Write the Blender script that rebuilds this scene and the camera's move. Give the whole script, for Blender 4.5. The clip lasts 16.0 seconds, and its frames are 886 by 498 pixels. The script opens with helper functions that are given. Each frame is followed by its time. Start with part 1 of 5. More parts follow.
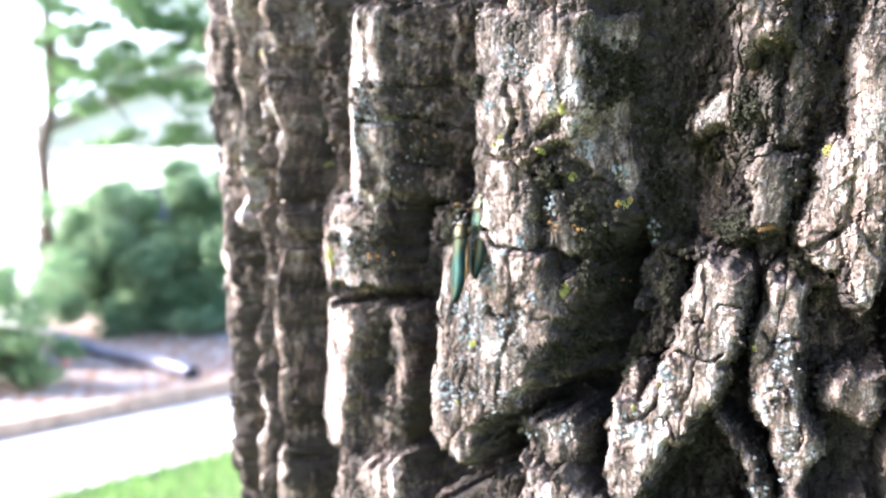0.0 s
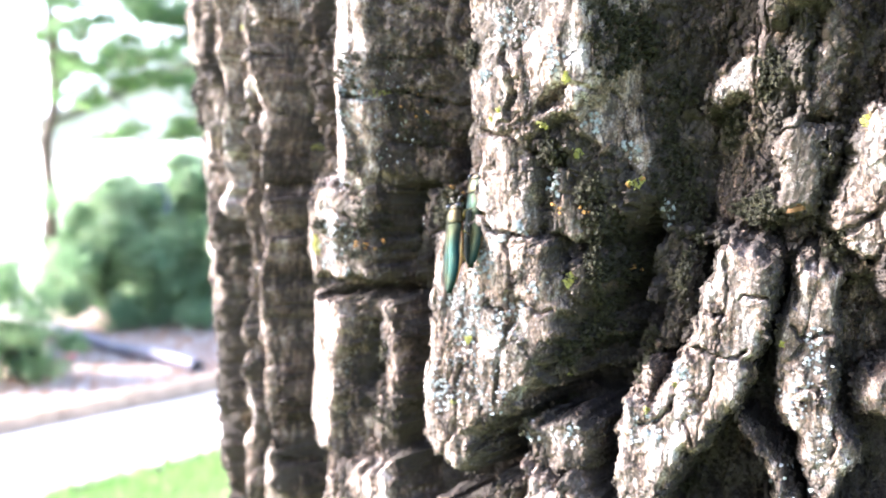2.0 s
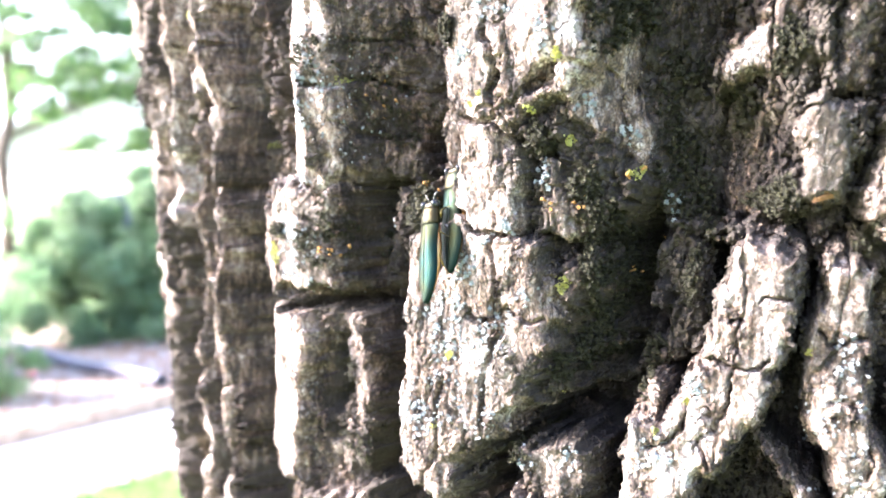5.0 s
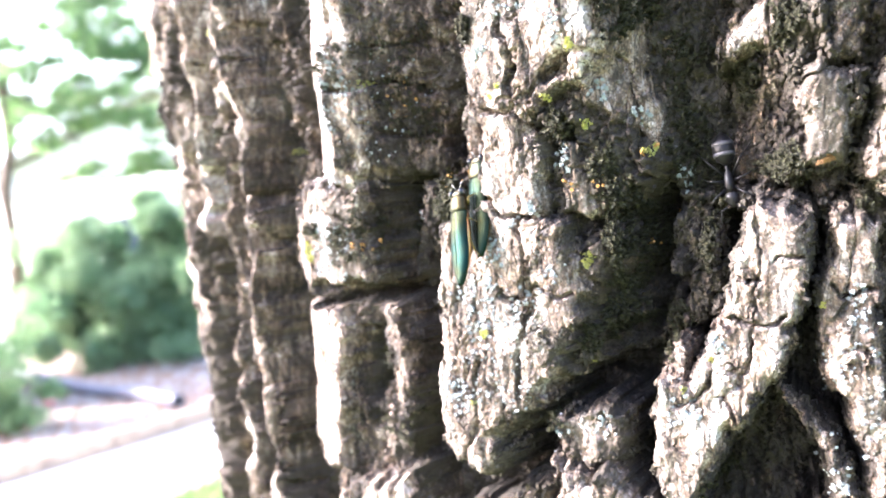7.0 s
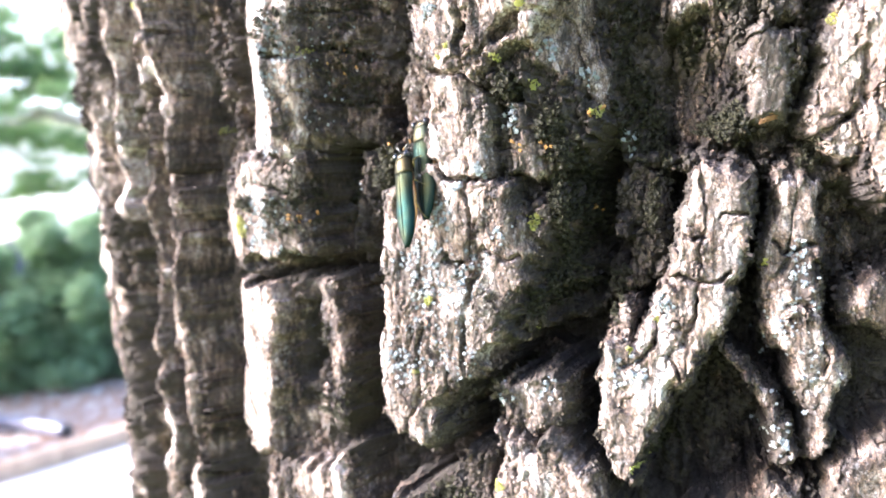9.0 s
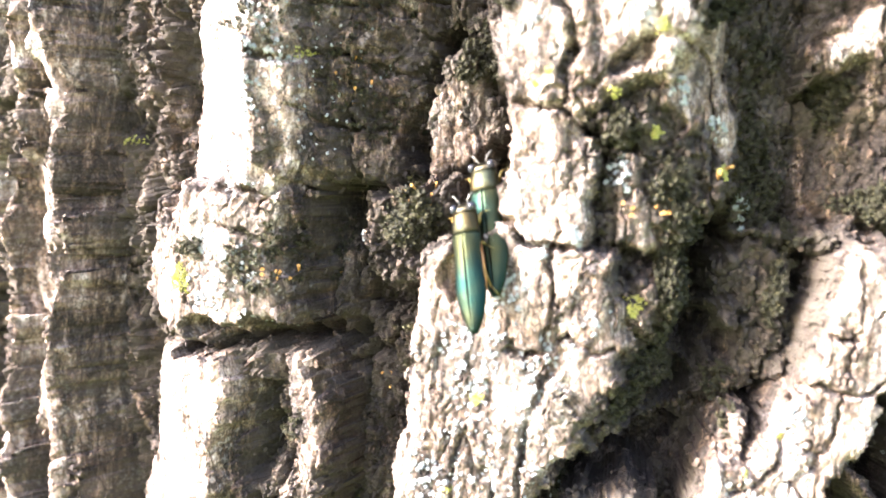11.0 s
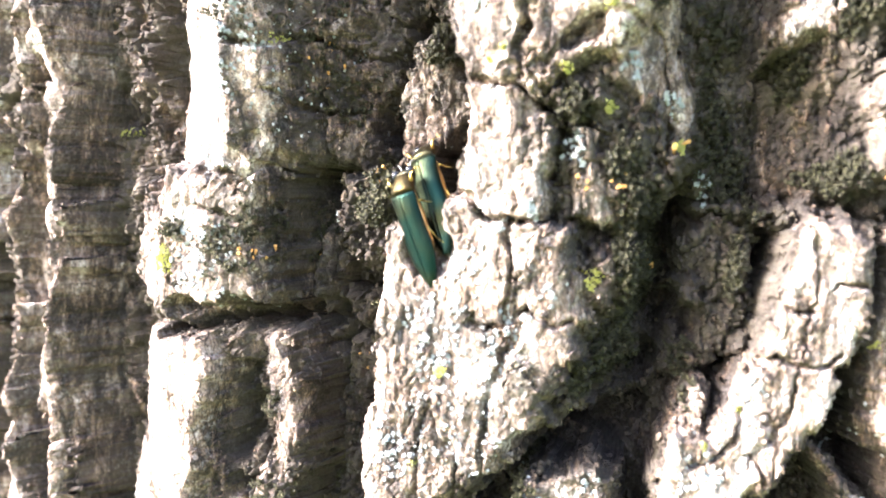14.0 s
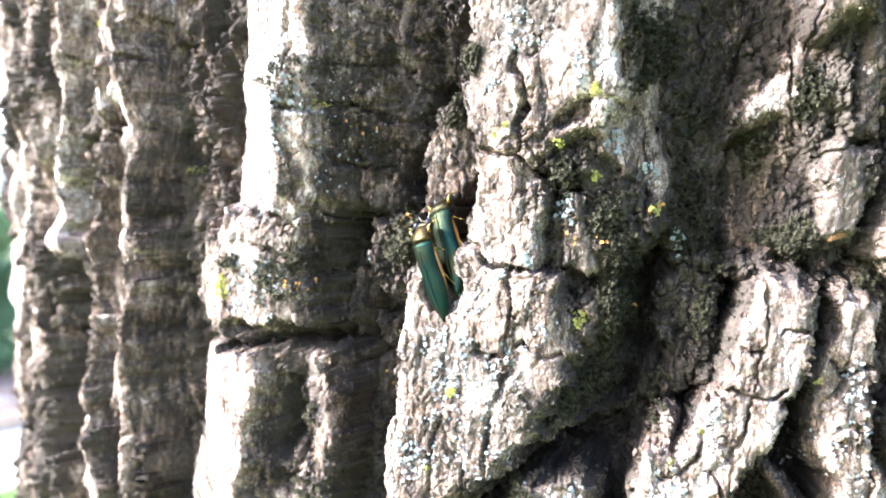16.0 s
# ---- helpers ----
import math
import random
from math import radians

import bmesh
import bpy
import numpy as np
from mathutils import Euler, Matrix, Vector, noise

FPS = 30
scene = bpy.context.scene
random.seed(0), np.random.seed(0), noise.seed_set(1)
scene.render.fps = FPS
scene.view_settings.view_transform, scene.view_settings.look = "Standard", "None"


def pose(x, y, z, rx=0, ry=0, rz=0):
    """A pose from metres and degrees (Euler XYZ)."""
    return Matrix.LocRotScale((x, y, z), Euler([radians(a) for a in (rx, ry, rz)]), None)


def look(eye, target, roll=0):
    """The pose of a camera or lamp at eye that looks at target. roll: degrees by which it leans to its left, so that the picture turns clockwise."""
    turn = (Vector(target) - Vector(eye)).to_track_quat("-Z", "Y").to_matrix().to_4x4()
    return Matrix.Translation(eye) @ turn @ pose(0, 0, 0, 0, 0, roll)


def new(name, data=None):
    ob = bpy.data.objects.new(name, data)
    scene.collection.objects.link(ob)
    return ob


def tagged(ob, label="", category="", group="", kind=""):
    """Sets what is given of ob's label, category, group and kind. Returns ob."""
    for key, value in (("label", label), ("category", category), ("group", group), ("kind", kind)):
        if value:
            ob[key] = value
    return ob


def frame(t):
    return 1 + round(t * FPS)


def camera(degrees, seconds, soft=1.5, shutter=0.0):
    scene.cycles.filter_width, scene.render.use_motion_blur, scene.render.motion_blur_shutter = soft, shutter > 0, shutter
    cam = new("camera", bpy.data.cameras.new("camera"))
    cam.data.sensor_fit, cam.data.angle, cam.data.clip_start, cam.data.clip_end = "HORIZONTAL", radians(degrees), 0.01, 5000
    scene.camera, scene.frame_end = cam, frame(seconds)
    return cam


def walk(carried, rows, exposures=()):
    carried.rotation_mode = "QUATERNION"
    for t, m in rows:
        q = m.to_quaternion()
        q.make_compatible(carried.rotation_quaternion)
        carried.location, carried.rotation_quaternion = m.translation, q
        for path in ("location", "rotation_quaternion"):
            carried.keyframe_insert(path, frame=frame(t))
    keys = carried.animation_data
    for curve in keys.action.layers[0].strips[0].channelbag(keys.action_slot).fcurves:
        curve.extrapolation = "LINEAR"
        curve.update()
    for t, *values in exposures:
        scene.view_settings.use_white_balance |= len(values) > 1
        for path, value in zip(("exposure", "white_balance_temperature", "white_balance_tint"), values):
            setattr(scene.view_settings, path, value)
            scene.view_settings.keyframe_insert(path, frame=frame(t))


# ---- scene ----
cam = camera(50.8, 16.0, soft=1.8)
cam.data.dof.use_dof, cam.data.dof.focus_distance, cam.data.dof.aperture_fstop = True, 0.099, 34.0
METRES, EYE, TILT, LEAN, TURN = 0.15, 1.5, -4.0, 0.0, 0.0
ROWS = [
    (0.0, 0.0, 0.0, 0.0, 0.0, 0.0, -0.0),
    (0.5, 0.0018, 0.0102, 0.0047, -0.05, -0.49, 0.03),
    (1.0, 0.0016, 0.0291, 0.0126, -0.24, -0.64, 0.19),
    (1.5, -0.0041, 0.0503, 0.0063, -0.07, -0.54, 0.04),
    (2.0, 0.0099, 0.0788, -0.0054, 0.26, -0.46, 0.22),
    (2.5, 0.0156, 0.1167, -0.004, 0.23, -0.02, 0.66),
    (3.0, 0.0231, 0.1355, -0.0064, -0.36, -0.04, 0.77),
    (3.5, 0.0155, 0.1628, -0.0054, -1.73, -0.52, 1.06),
    (4.0, 0.0072, 0.162, -0.0075, -1.66, -0.75, 1.09),
    (4.5, 0.005, 0.1679, -0.0161, -1.81, -0.22, 0.98),
    (5.0, 0.0021, 0.1711, -0.0081, -1.89, -0.08, 1.52),
    (7.5, -0.0291, 0.1043, -0.0282, -2.18, 0.23, 6.55),
    (8.0, -0.0379, 0.0885, -0.0532, -3.13, 0.91, 7.28),
    (8.5, -0.0379, 0.0892, -0.0625, -3.53, 1.58, 7.05),
    (9.0, -0.0563, 0.1397, -0.0634, -7.61, 1.08, 5.31),
    (9.5, -0.1494, 0.2505, -0.0287, -15.91, 0.85, 4.09),
    (12.0, -0.2093, 0.3764, -0.0013, -23.41, 0.58, 2.63),
    (12.5, -0.2051, 0.3824, 0.003, -23.59, 0.35, 2.94),
    (13.0, -0.2097, 0.3799, 0.0077, -23.5, 0.72, 2.52),
    (13.5, -0.199, 0.3729, 0.0087, -23.58, 0.47, 2.42),
    (14.0, -0.1644, 0.3335, -0.0363, -19.88, 2.26, 2.39),
    (14.5, -0.1834, 0.319, -0.0758, -15.92, 4.04, 0.87),
    (15.0, -0.2023, 0.2381, -0.0018, -16.45, 3.47, 1.33),
    (15.5, -0.1761, 0.2085, -0.0051, -16.34, 2.64, 0.8),
    (16.0, -0.1766, 0.2233, -0.0057, -17.05, 1.81, 1.23),
]
EXPOSURES = [(0.0, 2.74, 5610, 20), (0.5, 2.99, 5660, 20), (1.5, 3.09, 5710, 20), (5.0, 3.44, 5810, 22), (7.5, 3.39, 5810, 22), (8.0, 3.24, 5860, 22), (9.0, 2.96, 5730, 22), (9.5, 3.16, 5940, 21), (12.0, 3.71, 6240, 21), (13.5, 3.71, 6240, 21), (14.0, 3.56, 6040, 19), (14.5, 3.35, 5740, 17), (15.0, 3.4, 5590, 17), (15.5, 3.37, 5600, 17), (16.0, 3.2, 5640, 17)]
walk(cam, [(t, pose(0, 0, EYE, TILT, LEAN, TURN) @ pose(METRES * x, METRES * y, METRES * z, 90 + pitch, roll, yaw)) for t, x, y, z, yaw, pitch, roll in ROWS], exposures=EXPOSURES)


# world, sun
world = bpy.data.worlds.new("world")
scene.world = world
world.use_nodes = True
SUN_WAY = Vector((-0.87, 0.08, 0.46)).normalized()
sky = world.node_tree.nodes.new("ShaderNodeTexSky")
sky.sky_type, sky.sun_disc = "NISHITA", False
sky.dust_density = 5.0
sky.sun_elevation, sky.sun_rotation = math.asin(SUN_WAY.z), math.atan2(SUN_WAY.x, SUN_WAY.y)
world.node_tree.links.new(sky.outputs[0], world.node_tree.nodes["Background"].inputs[0])
world.node_tree.nodes["Background"].inputs[1].default_value = 0.15
sun = new("sun", bpy.data.lights.new("sun", "SUN"))
sun.data.energy, sun.data.angle, sun.data.color = 3.6, radians(14), (1.0, 0.97, 0.93)
sun.matrix_world = look((0, 0, 10), Vector((0, 0, 10)) - SUN_WAY)


# ---------------------------------------------------------------- helpers
def link_mesh(name, mesh, material, parent=None, label="", kind=""):
    mesh.materials.append(material)
    ob = new(name, mesh)
    ob.parent = parent
    return tagged(ob, label=label, kind=kind)


def part(name, bm, material, parent=None, label="", smooth=True, kind=""):
    mesh = bpy.data.meshes.new(name)
    bmesh.ops.recalc_face_normals(bm, faces=bm.faces)
    bm.to_mesh(mesh)
    bm.free()
    if smooth:
        mesh.polygons.foreach_set("use_smooth", [True] * len(mesh.polygons))
    return link_mesh(name, mesh, material, parent, label, kind)


def raw(name, verts, faces, material, parent=None, label="", smooth=False, kind=""):
    mesh = bpy.data.meshes.new(name)
    mesh.from_pydata(verts, [], faces)
    if smooth:
        mesh.polygons.foreach_set("use_smooth", [True] * len(mesh.polygons))
    return link_mesh(name, mesh, material, parent, label, kind)


def thing(name, place, label, category, group="", kind=""):
    ob = new(name)
    ob.location = place
    return tagged(ob, label=label, category=category, group=group, kind=kind)


def add_box(bm, x0, y0, z0, x1, y1, z1, bevel=0.0):
    made = bmesh.ops.create_cube(bm, size=1)["verts"]
    for v in made:
        v.co = Vector(((x0 + x1) / 2 + v.co.x * (x1 - x0), (y0 + y1) / 2 + v.co.y * (y1 - y0), (z0 + z1) / 2 + v.co.z * (z1 - z0)))
    if bevel:
        edges = list({e for v in made for e in v.link_edges})
        bmesh.ops.bevel(bm, geom=edges, offset=bevel, segments=2, affect="EDGES")
    return bm


def box(*numbers, bevel=0.0):
    return add_box(bmesh.new(), *numbers, bevel=bevel)


def tube(bm, path, radii, sides=8, caps=True):
    """A round bar along a path of points."""
    rings = []
    for i, p in enumerate(path):
        p = Vector(p)
        way = (Vector(path[min(i + 1, len(path) - 1)]) - Vector(path[max(i - 1, 0)])).normalized()
        side = way.cross(Vector((0.31, 0.87, 0.38))).normalized()
        up = side.cross(way)
        r = radii[i] if isinstance(radii, (list, tuple)) else radii
        rings.append([bm.verts.new(p + r * (math.cos(a) * side + math.sin(a) * up)) for a in (2 * math.pi * k / sides for k in range(sides))])
    for a, b in zip(rings, rings[1:]):
        for k in range(sides):
            bm.faces.new((a[k], a[(k + 1) % sides], b[(k + 1) % sides], b[k]))
    if caps:
        bm.faces.new(rings[0][::-1])
        bm.faces.new(rings[-1])
    return bm


def lattice(seed, x, y, z=0.0):
    """Smooth noise between -1 and 1 over arrays."""
    x, y, z = np.broadcast_arrays(np.asarray(x, float), np.asarray(y, float), np.asarray(z, float))
    xi, yi, zi = np.floor(x), np.floor(y), np.floor(z)
    fx, fy, fz = x - xi, y - yi, z - zi
    fx, fy, fz = (f * f * f * (f * (f * 6 - 15) + 10) for f in (fx, fy, fz))
    xi, yi, zi = xi.astype(np.int64), yi.astype(np.int64), zi.astype(np.int64)

    def corner(i, j, k):
        n = (xi + i) * 374761393 + (yi + j) * 668265263 + (zi + k) * 2147483647 + seed * 974711
        n = (n ^ (n >> 13)) * 1274126177 & 0xFFFFFFFF
        n = (n ^ (n >> 16)) * 2246822519 & 0xFFFFFFFF
        return (n & 0xFFFFFF) / 0xFFFFFF * 2 - 1
    total = 0
    for k, wk in ((0, 1 - fz), (1, fz)):
        for j, wj in ((0, 1 - fy), (1, fy)):
            for i, wi in ((0, 1 - fx), (1, fx)):
                total = total + corner(i, j, k) * wi * wj * wk
    return total


def cells(seed, x, y):
    """Scattered cells: distance to their border, a number per cell, and a tilted facet per cell."""
    xi, yi = np.floor(x), np.floor(y)
    near, second = np.full(x.shape, 9.0), np.full(x.shape, 9.0)
    mark, facet = np.zeros(x.shape), np.zeros(x.shape)
    for j in (-1, 0, 1):
        for i in (-1, 0, 1):
            n = ((xi + i).astype(np.int64) * 73856093 ^ (yi + j).astype(np.int64) * 19349663 ^ seed * 83492791) & 0xFFFFFFFF
            n = (n ^ (n >> 15)) * 2246822519 & 0xFFFFFFFF
            n = (n ^ (n >> 13)) * 3266489917 & 0xFFFFFFFF
            jx, jy, m = (n & 1023) / 1023, ((n >> 10) & 1023) / 1023, ((n >> 20) & 1023) / 1023
            dx, dy = xi + i + jx - x, yi + j + jy - y
            d = np.hypot(dx, dy)
            closer = d < near
            second = np.where(closer, near, np.minimum(second, d))
            mark = np.where(closer, m, mark)
            facet = np.where(closer, (m - 0.5) + 1.6 * (np.modf(m * 13.7)[0] - 0.5) * dx + 1.6 * (np.modf(m * 29.3)[0] - 0.5) * dy, facet)
            near = np.where(closer, d, near)
    return second - near, mark, facet


# ---------------------------------------------------------------- materials
class Nodes:
    def __init__(self, name):
        self.mat = bpy.data.materials.new(name)
        self.mat.use_nodes = True
        self.tree = self.mat.node_tree
        self.bsdf = self.tree.nodes["Principled BSDF"]
        self.place = self.tree.nodes.new("ShaderNodeNewGeometry").outputs["Position"]

    def wire(self, a, b):
        self.tree.links.new(a, b)

    def scaled(self, x, y, z):
        n = self.tree.nodes.new("ShaderNodeVectorMath")
        n.operation = "MULTIPLY"
        n.inputs[1].default_value = (x, y, z)
        self.wire(self.place, n.inputs[0])
        return n.outputs[0]

    def noise(self, vector, scale, detail=4.0, rough=0.55, warp=0.0):
        n = self.tree.nodes.new("ShaderNodeTexNoise")
        n.inputs["Scale"].default_value, n.inputs["Detail"].default_value = scale, detail
        n.inputs["Roughness"].default_value, n.inputs["Distortion"].default_value = rough, warp
        self.wire(vector, n.inputs["Vector"])
        return n.outputs["Fac"]

    def split(self, vector, scale, wobble):
        """Distance to the nearest of many crooked cracks."""
        shift = self.tree.nodes.new("ShaderNodeTexNoise")
        shift.inputs["Scale"].default_value, shift.inputs["Detail"].default_value = scale * 1.7, 4
        self.wire(vector, shift.inputs["Vector"])
        moved = self.tree.nodes.new("ShaderNodeVectorMath")
        moved.operation = "MULTIPLY_ADD"
        moved.inputs[1].default_value = (wobble, wobble, wobble)
        self.wire(shift.outputs["Color"], moved.inputs[0])
        self.wire(vector, moved.inputs[2])
        n = self.tree.nodes.new("ShaderNodeTexVoronoi")
        n.feature = "DISTANCE_TO_EDGE"
        n.inputs["Scale"].default_value = scale
        self.wire(moved.outputs[0], n.inputs["Vector"])
        return n.outputs["Distance"]

    def ramp(self, fac, *stops):
        n = self.tree.nodes.new("ShaderNodeValToRGB")
        e = n.color_ramp.elements
        while len(e) < len(stops):
            e.new(0.5)
        for el, (p, c) in zip(e, stops):
            el.position = p
            el.color = (*c, 1) if isinstance(c, tuple) else (c, c, c, 1)
        self.wire(fac, n.inputs[0])
        return n.outputs[0]

    def mix(self, fac, a, b, blend="MIX"):
        n = self.tree.nodes.new("ShaderNodeMix")
        n.data_type, n.blend_type = "RGBA", blend
        for socket, value in ((n.inputs[0], fac), (n.inputs[6], a), (n.inputs[7], b)):
            if hasattr(value, "is_output"):
                self.wire(value, socket)
            elif isinstance(value, tuple):
                socket.default_value = (*value, 1)
            else:
                socket.default_value = value
        return n.outputs[2]

    def random(self, island=False):
        n = self.tree.nodes.new("ShaderNodeNewGeometry" if island else "ShaderNodeObjectInfo")
        return n.outputs["Random Per Island" if island else "Random"]

    def finish(self, color, rough=0.8, metal=0.0, bump=None, strength=0.4, distance=0.001, specular=0.5):
        b = self.bsdf
        for socket, value in ((b.inputs["Base Color"], color), (b.inputs["Roughness"], rough)):
            if hasattr(value, "is_output"):
                self.wire(value, socket)
            else:
                socket.default_value = (*value, 1) if isinstance(value, tuple) else value
        b.inputs["Metallic"].default_value = metal
        b.inputs["Specular IOR Level"].default_value = specular
        if bump is not None:
            n = self.tree.nodes.new("ShaderNodeBump")
            n.inputs["Strength"].default_value, n.inputs["Distance"].default_value = strength, distance
            self.wire(bump, n.inputs["Height"])
            self.wire(n.outputs[0], b.inputs["Normal"])
        return self.mat


def bark_material():
    """Bark from dark inner layers to white, by the mesh's own tone of wear, sunlight and furrow shade, broken up by
    grain, dirt and algae.
    """
    n = Nodes("bark")
    worn_lit = n.tree.nodes.new("ShaderNodeAttribute")
    worn_lit.attribute_name = "wear_light"
    worn_lit = worn_lit.outputs["Fac"]

    def add(x, y, factor):
        m = n.tree.nodes.new("ShaderNodeMath")
        m.operation = "MULTIPLY_ADD"
        n.wire(x, m.inputs[0])
        m.inputs[1].default_value = factor
        n.wire(y, m.inputs[2])
        return m.outputs[0]

    def times(x, y):
        m = n.tree.nodes.new("ShaderNodeMath")
        m.operation = "MULTIPLY"
        n.wire(x, m.inputs[0])
        n.wire(y, m.inputs[1])
        return m.outputs[0]
    fibre = n.noise(n.scaled(1, 1, 0.22), 560, 12, 0.74, 0.8)
    flake = n.noise(n.scaled(1, 1, 0.55), 170, 12, 0.76, 0.4)
    both = n.mix(0.5, fibre, flake)
    share = n.tree.nodes.new("ShaderNodeMath")
    share.operation = "ADD"
    n.wire(add(both, worn_lit, 7.0), share.inputs[0])
    share.inputs[1].default_value = -3.5
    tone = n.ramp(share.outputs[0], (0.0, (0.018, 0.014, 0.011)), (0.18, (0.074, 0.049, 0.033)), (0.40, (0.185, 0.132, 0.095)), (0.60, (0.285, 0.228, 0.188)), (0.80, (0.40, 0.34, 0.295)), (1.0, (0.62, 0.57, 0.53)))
    tone = n.mix(times(n.ramp(n.noise(n.place, 140, 10, 0.7), (0.53, 0.0), (0.60, 0.9)), worn_lit), tone, (0.36, 0.265, 0.21))
    crust = add(worn_lit, n.noise(n.place, 90, 12, 0.76), -0.11)
    tone = n.mix(n.ramp(crust, (0.465, 0.0), (0.54, 0.85)), tone, (0.050, 0.043, 0.031))
    tone = n.mix(n.ramp(n.noise(n.place, 230, 12, 0.8), (0.555, 0.0), (0.60, 0.6)), tone, (0.075, 0.062, 0.052))
    tone = n.mix(n.ramp(n.noise(n.place, 2400, 6, 0.75), (0.42, 0.9), (0.47, 0.0)), tone, (0.06, 0.05, 0.042))
    flecks = times(n.ramp(n.noise(n.place, 1500, 9, 0.8), (0.52, 0.0), (0.58, 0.5)), worn_lit)
    tone = n.mix(flecks, tone, (0.69, 0.66, 0.65))
    sound = n.ramp(worn_lit, (0.50, 1.0), (0.80, 0.4))
    streaks = n.noise(n.scaled(1, 1, 0.16), 420, 10, 0.72, 0.7)
    tone = n.mix(times(n.ramp(streaks, (0.40, 0.6), (0.45, 0.0)), sound), tone, (0.045, 0.037, 0.030))
    lines = n.noise(n.scaled(1, 1, 0.10), 1300, 6, 0.65, 0.6)
    tone = n.mix(times(n.ramp(lines, (0.37, 0.6), (0.42, 0.0)), sound), tone, (0.07, 0.055, 0.045))
    broken = n.noise(n.place, 260, 4, 0.6)
    splits = n.split(n.scaled(1, 1, 0.42), 330, 0.0016)
    small = n.split(n.scaled(1, 1, 0.5), 900, 0.0008)
    tone = n.mix(times(n.ramp(splits, (0.0, 0.95), (0.035, 0.0)), n.ramp(broken, (0.40, 0.0), (0.50, 1.0))), tone, (0.030, 0.024, 0.020))
    tone = n.mix(times(n.ramp(small, (0.0, 0.8), (0.05, 0.0)), n.ramp(broken, (0.48, 1.0), (0.56, 0.0))), tone, (0.05, 0.04, 0.034))
    strands = n.noise(n.scaled(1, 1, 0.14), 1500, 8, 0.7, 0.5)
    grit = n.ramp(n.noise(n.place, 5200, 4, 0.7), (0.34, 0.45), (0.5, 0.95), (0.66, 1.0))
    tone = n.mix(1.0, tone, grit, "MULTIPLY")
    relief = n.mix(0.5, strands, n.noise(n.place, 2200, 8, 0.75))
    relief = n.mix(0.4, relief, n.noise(n.scaled(1, 1, 0.6), 520, 10, 0.72))
    return n.finish(tone, 0.92, bump=relief, strength=0.9, distance=0.00022, specular=0.25)


def plain(name, color, rough=0.6, metal=0.0, scale=30.0, vary=0.25, bump=0.0, distance=0.002, specular=0.5):
    n = Nodes(name)
    fine, broad = n.noise(n.place, scale * 6, 5, 0.6), n.noise(n.place, scale, 4)
    low, high = tuple(c * (1 - vary) for c in color), tuple(min(1, c * (1 + vary)) for c in color)
    tone = n.mix(n.ramp(fine, (0.35, 0.0), (0.65, 0.6)), n.ramp(broad, (0.3, low), (0.7, high)), color)
    return n.finish(tone, rough, metal, fine if bump else None, bump, distance, specular)


def leafy(name, color, other, rough=0.5, through_light=0.35):
    n = Nodes(name)
    tone = n.mix(n.random(True), color, other)
    tone = n.mix(n.ramp(n.noise(n.place, 3.0, 3), (0.35, 0.0), (0.7, 0.5)), tone, tuple(c * 0.6 for c in color))
    mat = n.finish(tone, rough)
    thin = n.tree.nodes.new("ShaderNodeBsdfTranslucent")
    blend = n.tree.nodes.new("ShaderNodeMixShader")
    blend.inputs[0].default_value = through_light
    n.wire(tone, thin.inputs[0])
    n.wire(n.bsdf.outputs[0], blend.inputs[1])
    n.wire(thin.outputs[0], blend.inputs[2])
    n.wire(blend.outputs[0], n.tree.nodes["Material Output"].inputs[0])
    return mat


M_BARK = bark_material()
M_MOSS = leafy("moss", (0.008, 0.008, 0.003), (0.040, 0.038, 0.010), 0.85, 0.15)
M_PALE = leafy("pale_lichen", (0.22, 0.25, 0.25), (0.38, 0.41, 0.41), 0.9, 0.1)
M_YELLOW = leafy("yellow_lichen", (0.36, 0.36, 0.06), (0.50, 0.50, 0.20), 0.9, 0.1)
M_CUP = plain("orange_cup", (0.42, 0.23, 0.06), 0.7, scale=900)
M_CHIP = plain("bare_wood_chip", (0.24, 0.12, 0.055), 0.8, scale=500, bump=0.4)


# ---------------------------------------------------------------- the trunk
# s: millimetres round the trunk, z: millimetres over 1.5 m; heights in millimetres from the mean radius
RADIUS, FLOOR = 133.3, -14.0
BASE = Vector((0.092, 0.29, 0.0))
COLS, LINES = 1020, 780


def spaced(low, high, fine_low, fine_high, n):
    """Steps that are half as long within the fine stretch."""
    x = np.linspace(low, high, 4000)
    way = np.cumsum(np.where((x > fine_low) & (x < fine_high), 2.0, 1.0))
    return np.interp(np.linspace(way[0], way[-1], n), way, x)


AXIS_S, AXIS_Z = spaced(-214, -22, -133, -42, COLS), spaced(-80, 60, -50, 24, LINES)
S, Z = np.meshgrid(AXIS_S, AXIS_Z)
CHUNK = cells(5, S / 2.6 + 0.4 * lattice(2, S / 2.6, Z / 4.5), Z / 4.6 + 0.4 * lattice(3, S / 3, Z / 3))[1]
CHIP = cells(6, S / 1.3 + 0.3 * lattice(16, S, Z), Z / 2.4 + 0.3 * lattice(19, S, Z))[1]
WS = S + 1.0 * lattice(1, S / 8, Z / 13) + 0.85 * (CHUNK - 0.5) + 0.3 * (CHIP - 0.5) + 0.25 * lattice(2, S / 2.4, Z / 5)
FAR = np.clip((-130 - S) / 8, 0, 1)
WS = WS + FAR * (1.8 * lattice(24, S / 7, Z / 16) + 0.8 * lattice(25, S / 2.5, Z / 6) + 0.7 * (CHUNK - 0.5))
WZ = Z + 1.6 * lattice(4, S / 9, Z / 9) + 1.0 * (np.modf(CHUNK * 7.3)[0] - 0.5) + 0.4 * lattice(5, S / 1.6, Z / 1.6)
